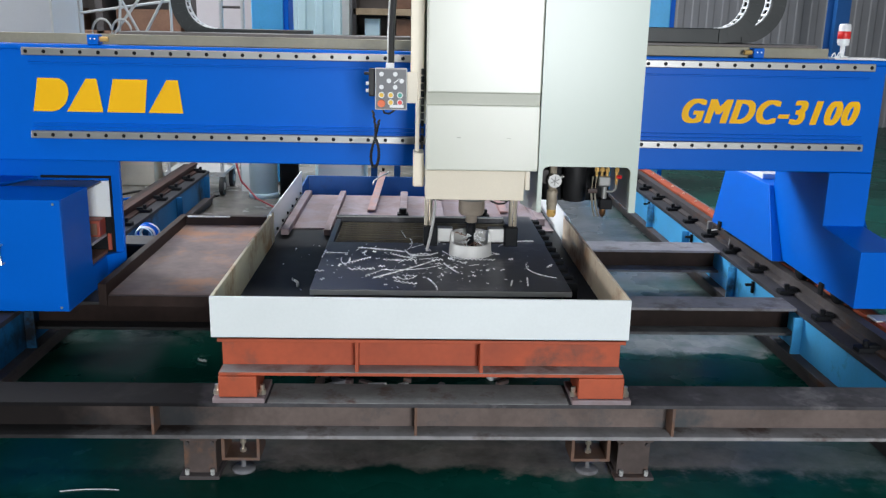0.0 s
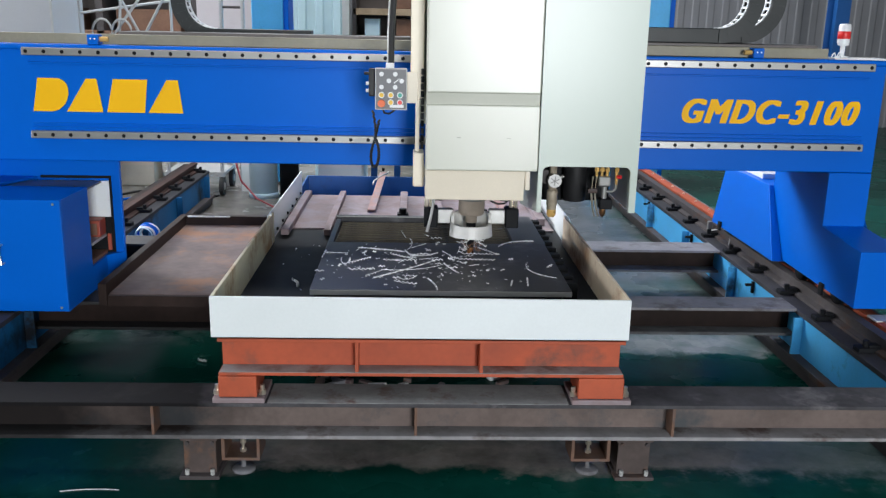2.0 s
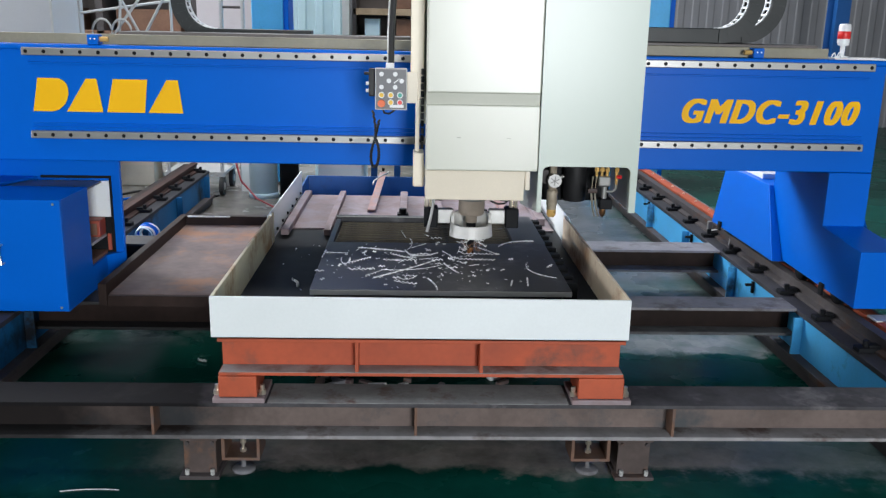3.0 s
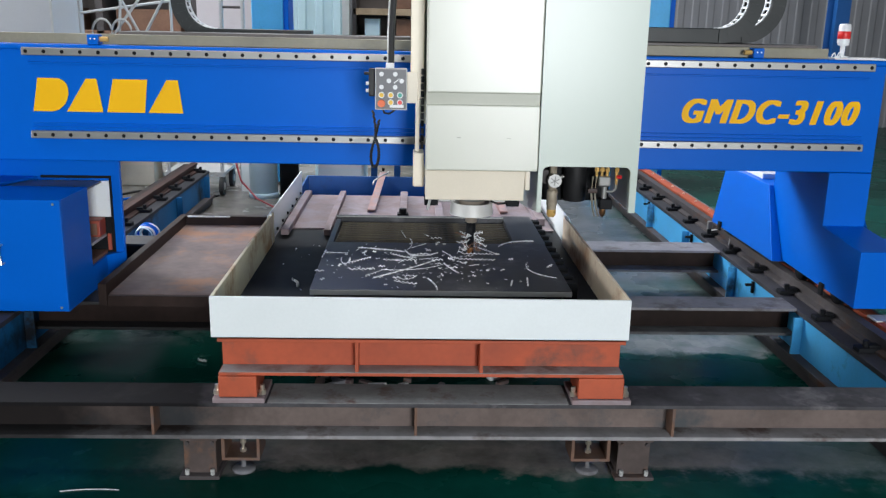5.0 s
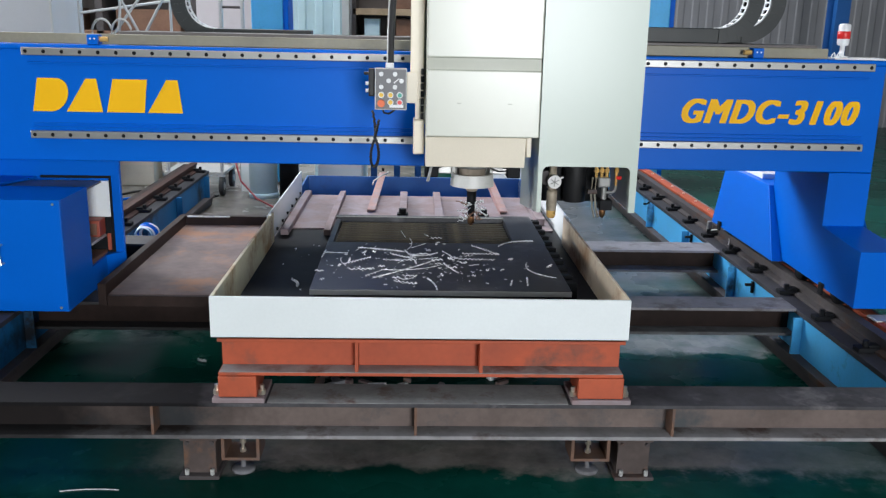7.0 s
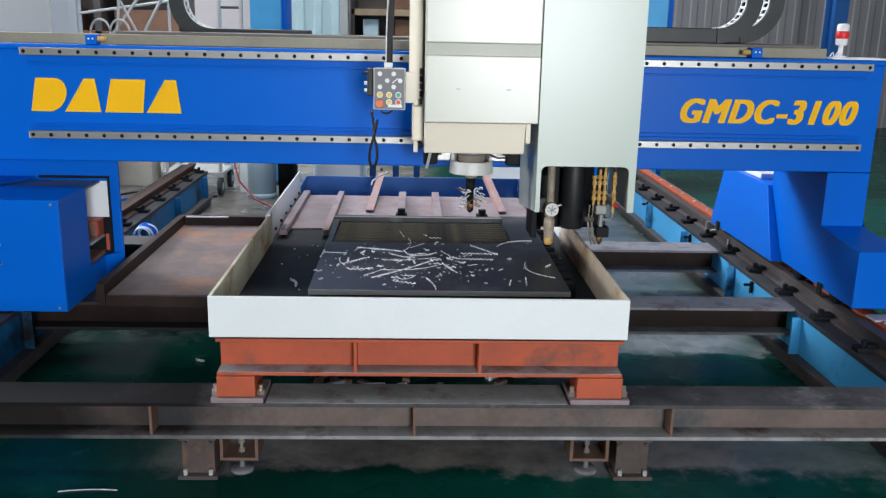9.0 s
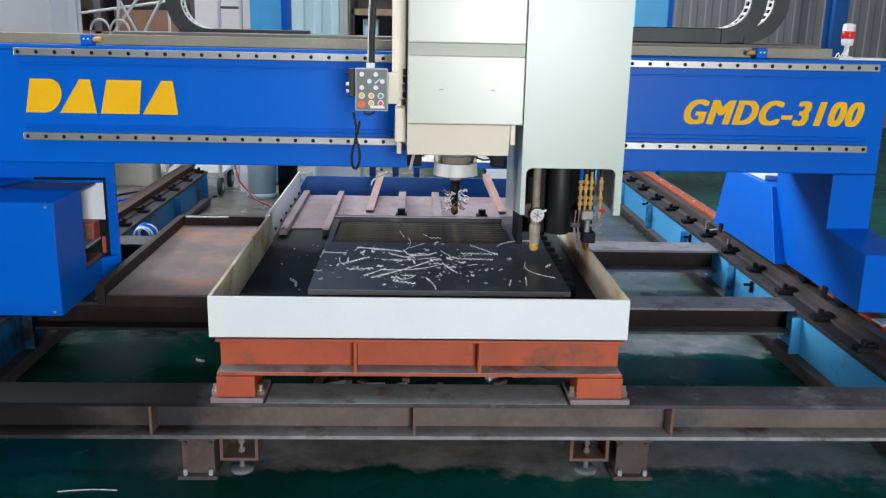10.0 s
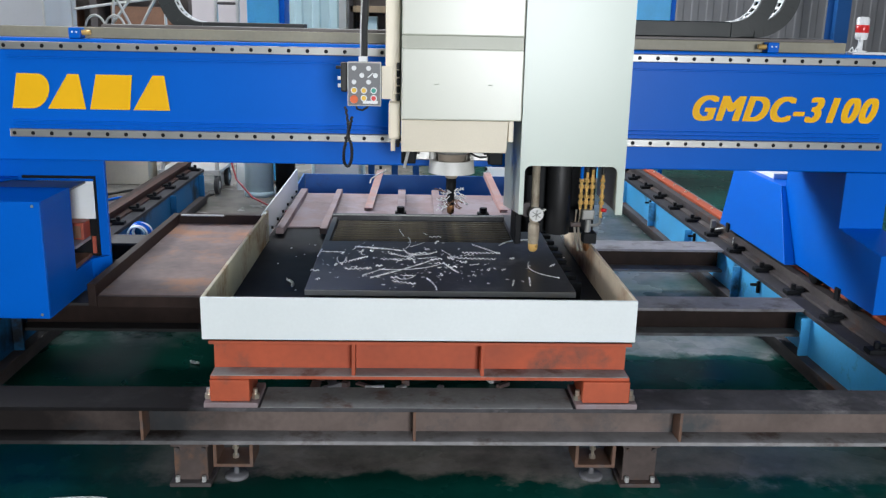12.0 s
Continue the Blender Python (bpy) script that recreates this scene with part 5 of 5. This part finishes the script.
# plain white cabinet, rack, columns and cladding
wc = thing("white_cabinet", (-4.1, 8.3, 0), "tall plain off-white steel cabinet", "cabinet")
part("carcass", B(-5.0, -3.22, 8.2, 9.0, 0.05, 2.6, 0.01), GREY_WHITE, wc)
part("plinth", B(-4.98, -3.24, 8.22, 8.98, 0.0, 0.05), BLACK, wc)
part("door_edge", B(-3.225, -3.205, 8.185, 8.21, 0.1, 2.6, 0.003), ALU, wc)
rack = thing("tube_rack", (-2.8, 8.9, 0), "bright tubular steel stands piled crosswise", "rack")
for a, b in (((-3.1, 8.6, 0), (-3.12, 8.6, 2.2)), ((-2.95, 8.6, 1.25), (-2.4, 8.7, 2.0)), ((-2.8, 8.6, 1.9), (-2.5, 8.6, 1.3)), ((-2.35, 8.9, 0), (-2.35, 8.9, 2.2)), ((-2.75, 8.55, 1.35), (-2.7, 8.6, 2.1)), ((-2.6, 8.6, 1.3), (-2.2, 8.6, 2.0)), ((-3.1, 8.6, 1.62), (-2.35, 8.9, 1.75)), ((-3.1, 8.6, 0.5), (-2.35, 8.9, 0.5))):
    part("tube", rod(bmesh.new(), a, b, 0.013, n=10), ALU, rack)
for x in (-2.9, -2.72):
    part("hoop", tube(bmesh.new(), [(x + 0.09 * math.cos(a), 8.55, 1.45 + 0.12 * math.sin(a)) for a in np.linspace(-0.3, 3.5, 14)] + [(x - 0.2, 8.55, 1.3)], 0.011), ALU, rack)
ladder = thing("ladder", (-1.7, 8.6, 0), "grey steel ladder frame", "ladder")
for x in (-1.80, -1.60):
    part("stile", B(x - 0.015, x + 0.015, 8.55, 8.6, 0, 2.6, 0.003), ALU, ladder)
for z in np.arange(0.3, 2.6, 0.28):
    part("rung", rod(bmesh.new(), (-1.79, 8.575, z), (-1.61, 8.575, z), 0.012, n=10), MILL, ladder)
for x, y, w, nm in ((-1.40, 8.75, 0.30, "tall light blue machine column"), (2.36, 8.9, 0.34, "tall light blue machine column beside the girder")):
    col = thing("machine_column", (x, y, 0), nm, "column", "light blue machine columns")
    part("shaft", B(x - w / 2, x + w / 2, y, y + 0.4, 0.02, 3.6, 0.012), LIGHT_BLUE, col)
    part("corner_trim", B(x + w / 2, x + w / 2 + 0.05, y + 0.02, y + 0.38, 0.02, 3.6, 0.006), BLUE, col)
    part("base_plate", B(x - w / 2 - 0.05, x + w / 2 + 0.08, y - 0.03, y + 0.45, 0, 0.02, 0.003), MILL, col)
for x in (6.22, -6.6):
    col = thing("hall_column", (x, 13.2, 0), "dark blue steel hall column", "column", "hall columns")
    b = bmesh.new()
    box(b, x - 0.1, x + 0.1, 13.0, 13.02, 0, 8.2), box(b, x - 0.1, x + 0.1, 13.3, 13.32, 0, 8.2), box(b, x - 0.01, x + 0.01, 13.02, 13.3, 0, 8.2)
    part("shaft", b, NAVY, col)
    part("base_plate", B(x - 0.25, x + 0.25, 12.9, 13.4, 0, 0.02), MILL, col)
pc = thing("sliding_door", (-1.45, 12.6, 0), "pale blue ribbed sheet sliding door", "door")
part("leaf", ribbed(-1.95, -0.98, 12.6, 0.02, 3.2, 0.24, 0.03), PALE_BLUE, pc)
part("edge_post", B(-0.98, -0.88, 12.5, 12.75, 0.0, 3.2, 0.005), ALU, pc)
st = thing("store_shelf", (-0.4, 13.2, 0), "brown timber store shelving with crates", "shelf")
for z in (0.4, 1.2, 1.68, 2.7):
    part("shelf_board", B(-0.86, 0.9, 12.9, 13.6, z, z + 0.09, 0.005), PALE_WOOD, st)
for x in (-0.84, 0.88):
    part("upright", B(x - 0.03, x + 0.03, 12.9, 13.6, 0, 3.0, 0.004), MILL, st)
part("back", B(-0.86, 0.9, 13.6, 13.65, 0, 3.0), DARK_WALL, st)
for x, z, w, mt in ((-0.7, 1.291, 0.22, CYAN_TANK), (-0.25, 1.291, 0.5, BROWN), (0.45, 1.291, 0.4, BROWN), (-0.3, 1.771, 0.7, BROWN)):
    single("crate", B(x, x + w, 13.0, 13.4, z, z + 0.34, 0.01), mt, "small crate on the timber shelf", "crate", "crates on the shelves")
st2 = thing("store_shelf", (-4.2, 13.2, 0), "brown timber store shelving behind the tube rack", "shelf")
for z in (0.5, 1.30, 1.95, 2.7):
    part("shelf_board", B(-6.0, -3.0, 12.9, 13.6, z, z + 0.09, 0.005), BROWN, st2)
for x in (-5.9, -4.4, -3.05):
    part("upright", B(x - 0.05, x + 0.05, 12.9, 13.6, 0, 3.0, 0.004), MILL, st2)
part("back", B(-6.0, -3.0, 13.6, 13.65, 0, 3.0), DARK_WALL, st2)
for x, z, w in ((-5.5, 1.391, 0.8), (-4.2, 1.391, 0.9)):
    single("crate", B(x, x + w, 13.0, 13.4, z, z + 0.3, 0.01), BROWN, "brown timber crate on the shelf", "crate", "crates on the shelves")
for x0, x1, mt, nm in ((-0.88, -0.47, WHITE, "low white panelled cabinet behind the chip bin"), (0.74, 1.12, WHITE, "low pale cabinet behind the chip bin")):
    lc = thing("low_cabinet", ((x0 + x1) / 2, 8.5, 0), nm, "cabinet", "low pale cabinets")
    part("carcass", B(x0, x1, 8.22, 8.55, 0.06, 0.72, 0.01), mt, lc)
    part("plinth", B(x0 + 0.01, x1 - 0.01, 8.24, 8.54, 0.0, 0.06), MILL, lc)
part_wall = thing("partition", (-2.6, 12.7, 0), "pinkish white board partition behind the ladder", "partition")
part("board", B(-2.98, -2.02, 12.62, 12.68, 0.03, 3.2, 0.004), PARTITION, part_wall)
for x in (-2.96, -2.04):
    part("post", B(x - 0.03, x + 0.03, 12.69, 12.75, 0.0, 3.2, 0.003), ALU, part_wall)
mf = thing("blue_stand", (-0.2, 8.4, 0), "blue steel machine stand behind the chip bin", "stand")
for x in (-0.36, -0.14, 0.06):
    part("post", B(x - 0.03, x + 0.03, 8.35, 8.41, 0.0, 0.74, 0.004), NAVY, mf)
part("top_rail", B(-0.40, 0.10, 8.34, 8.42, 0.741, 0.79, 0.004), NAVY, mf)
part("shelf", B(-0.33, 0.03, 8.36, 8.40, 0.5, 0.53, 0.003), LIGHT_BLUE, mf)
low_box = single("pale_cabinet", B(-0.95, -0.45, 8.6, 9.0, 0.0, 0.75, 0.02), CYAN_TANK, "low pale turquoise cabinet", "cabinet")
single("pale_cabinet", B(-3.6, -2.55, 11.4, 12.0, 0.0, 0.9, 0.02), WHITE, "low off-white cabinet by the wall", "cabinet")
for x, mt, nm in ((2.50, CLEAN_WHITE, "white steel bollard"), (2.62, RED, "red steel bollard")):
    single("bollard", rod(bmesh.new(), (x, 9.4, 0), (x, 9.4, 0.7), 0.045, n=20), mt, nm + " by the girder", "bollard")


# ---- moving things ----
def motions():
    # the portal rolls toward the viewer while both heads slide sideways along the beam
    roll_rows = ((0.0, 0.0, 0.0), (9.5, 0.0, 0.0), (9.6, -0.012, -0.016), (9.8, -0.036, -0.045), (10.0, -0.056, -0.068), (10.2, -0.072, -0.083), (10.4, -0.080, -0.089), (10.6, -0.082, -0.090), (12.0, -0.082, -0.090))
    for ob, slides in ((gantry, False), (head, True), (torch, True), (pend, True)):
        b = BASE[ob.name]
        walk(ob, [(t, pose(b.x + (dx if slides else 0), b.y + dy, b.z)) for t, dy, dx in roll_rows])
    # the spindle lifts out of the hole
    walk(quill, [(t, pose(0, 0, z)) for t, z in ((0.0, 0), (5.15, 0), (5.3, 0.003), (5.5, 0.012), (6.0, 0.052), (6.5, 0.093), (7.0, 0.135), (7.5, 0.177), (7.7, 0.188), (7.85, 0.19), (12.0, 0.19))])
    # the hold-down ring rises in two strokes, then goes up with the spindle
    walk(foot, [(t, pose(0, 0, z)) for t, z in ((0.0, 0), (0.5, 0), (0.6, 0.002), (0.8, 0.012), (1.0, 0.028), (1.2, 0.051), (1.4, 0.074), (1.52, 0.082), (3.2, 0.082), (3.4, 0.086), (4.0, 0.132), (4.5, 0.170), (4.7, 0.176), (5.15, 0.176), (5.3, 0.178), (5.5, 0.186), (6.0, 0.221), (6.5, 0.257), (7.0, 0.297), (7.5, 0.338), (7.7, 0.349), (7.85, 0.351), (12.0, 0.351))])
    # the torches come down
    walk(slide, [(t, pose(0, 0, z)) for t, z in ((0.0, 0), (6.85, 0), (7.0, -0.004), (8.0, -0.06), (9.0, -0.122), (9.25, -0.132), (9.4, -0.134), (12.0, -0.134))])


motions()
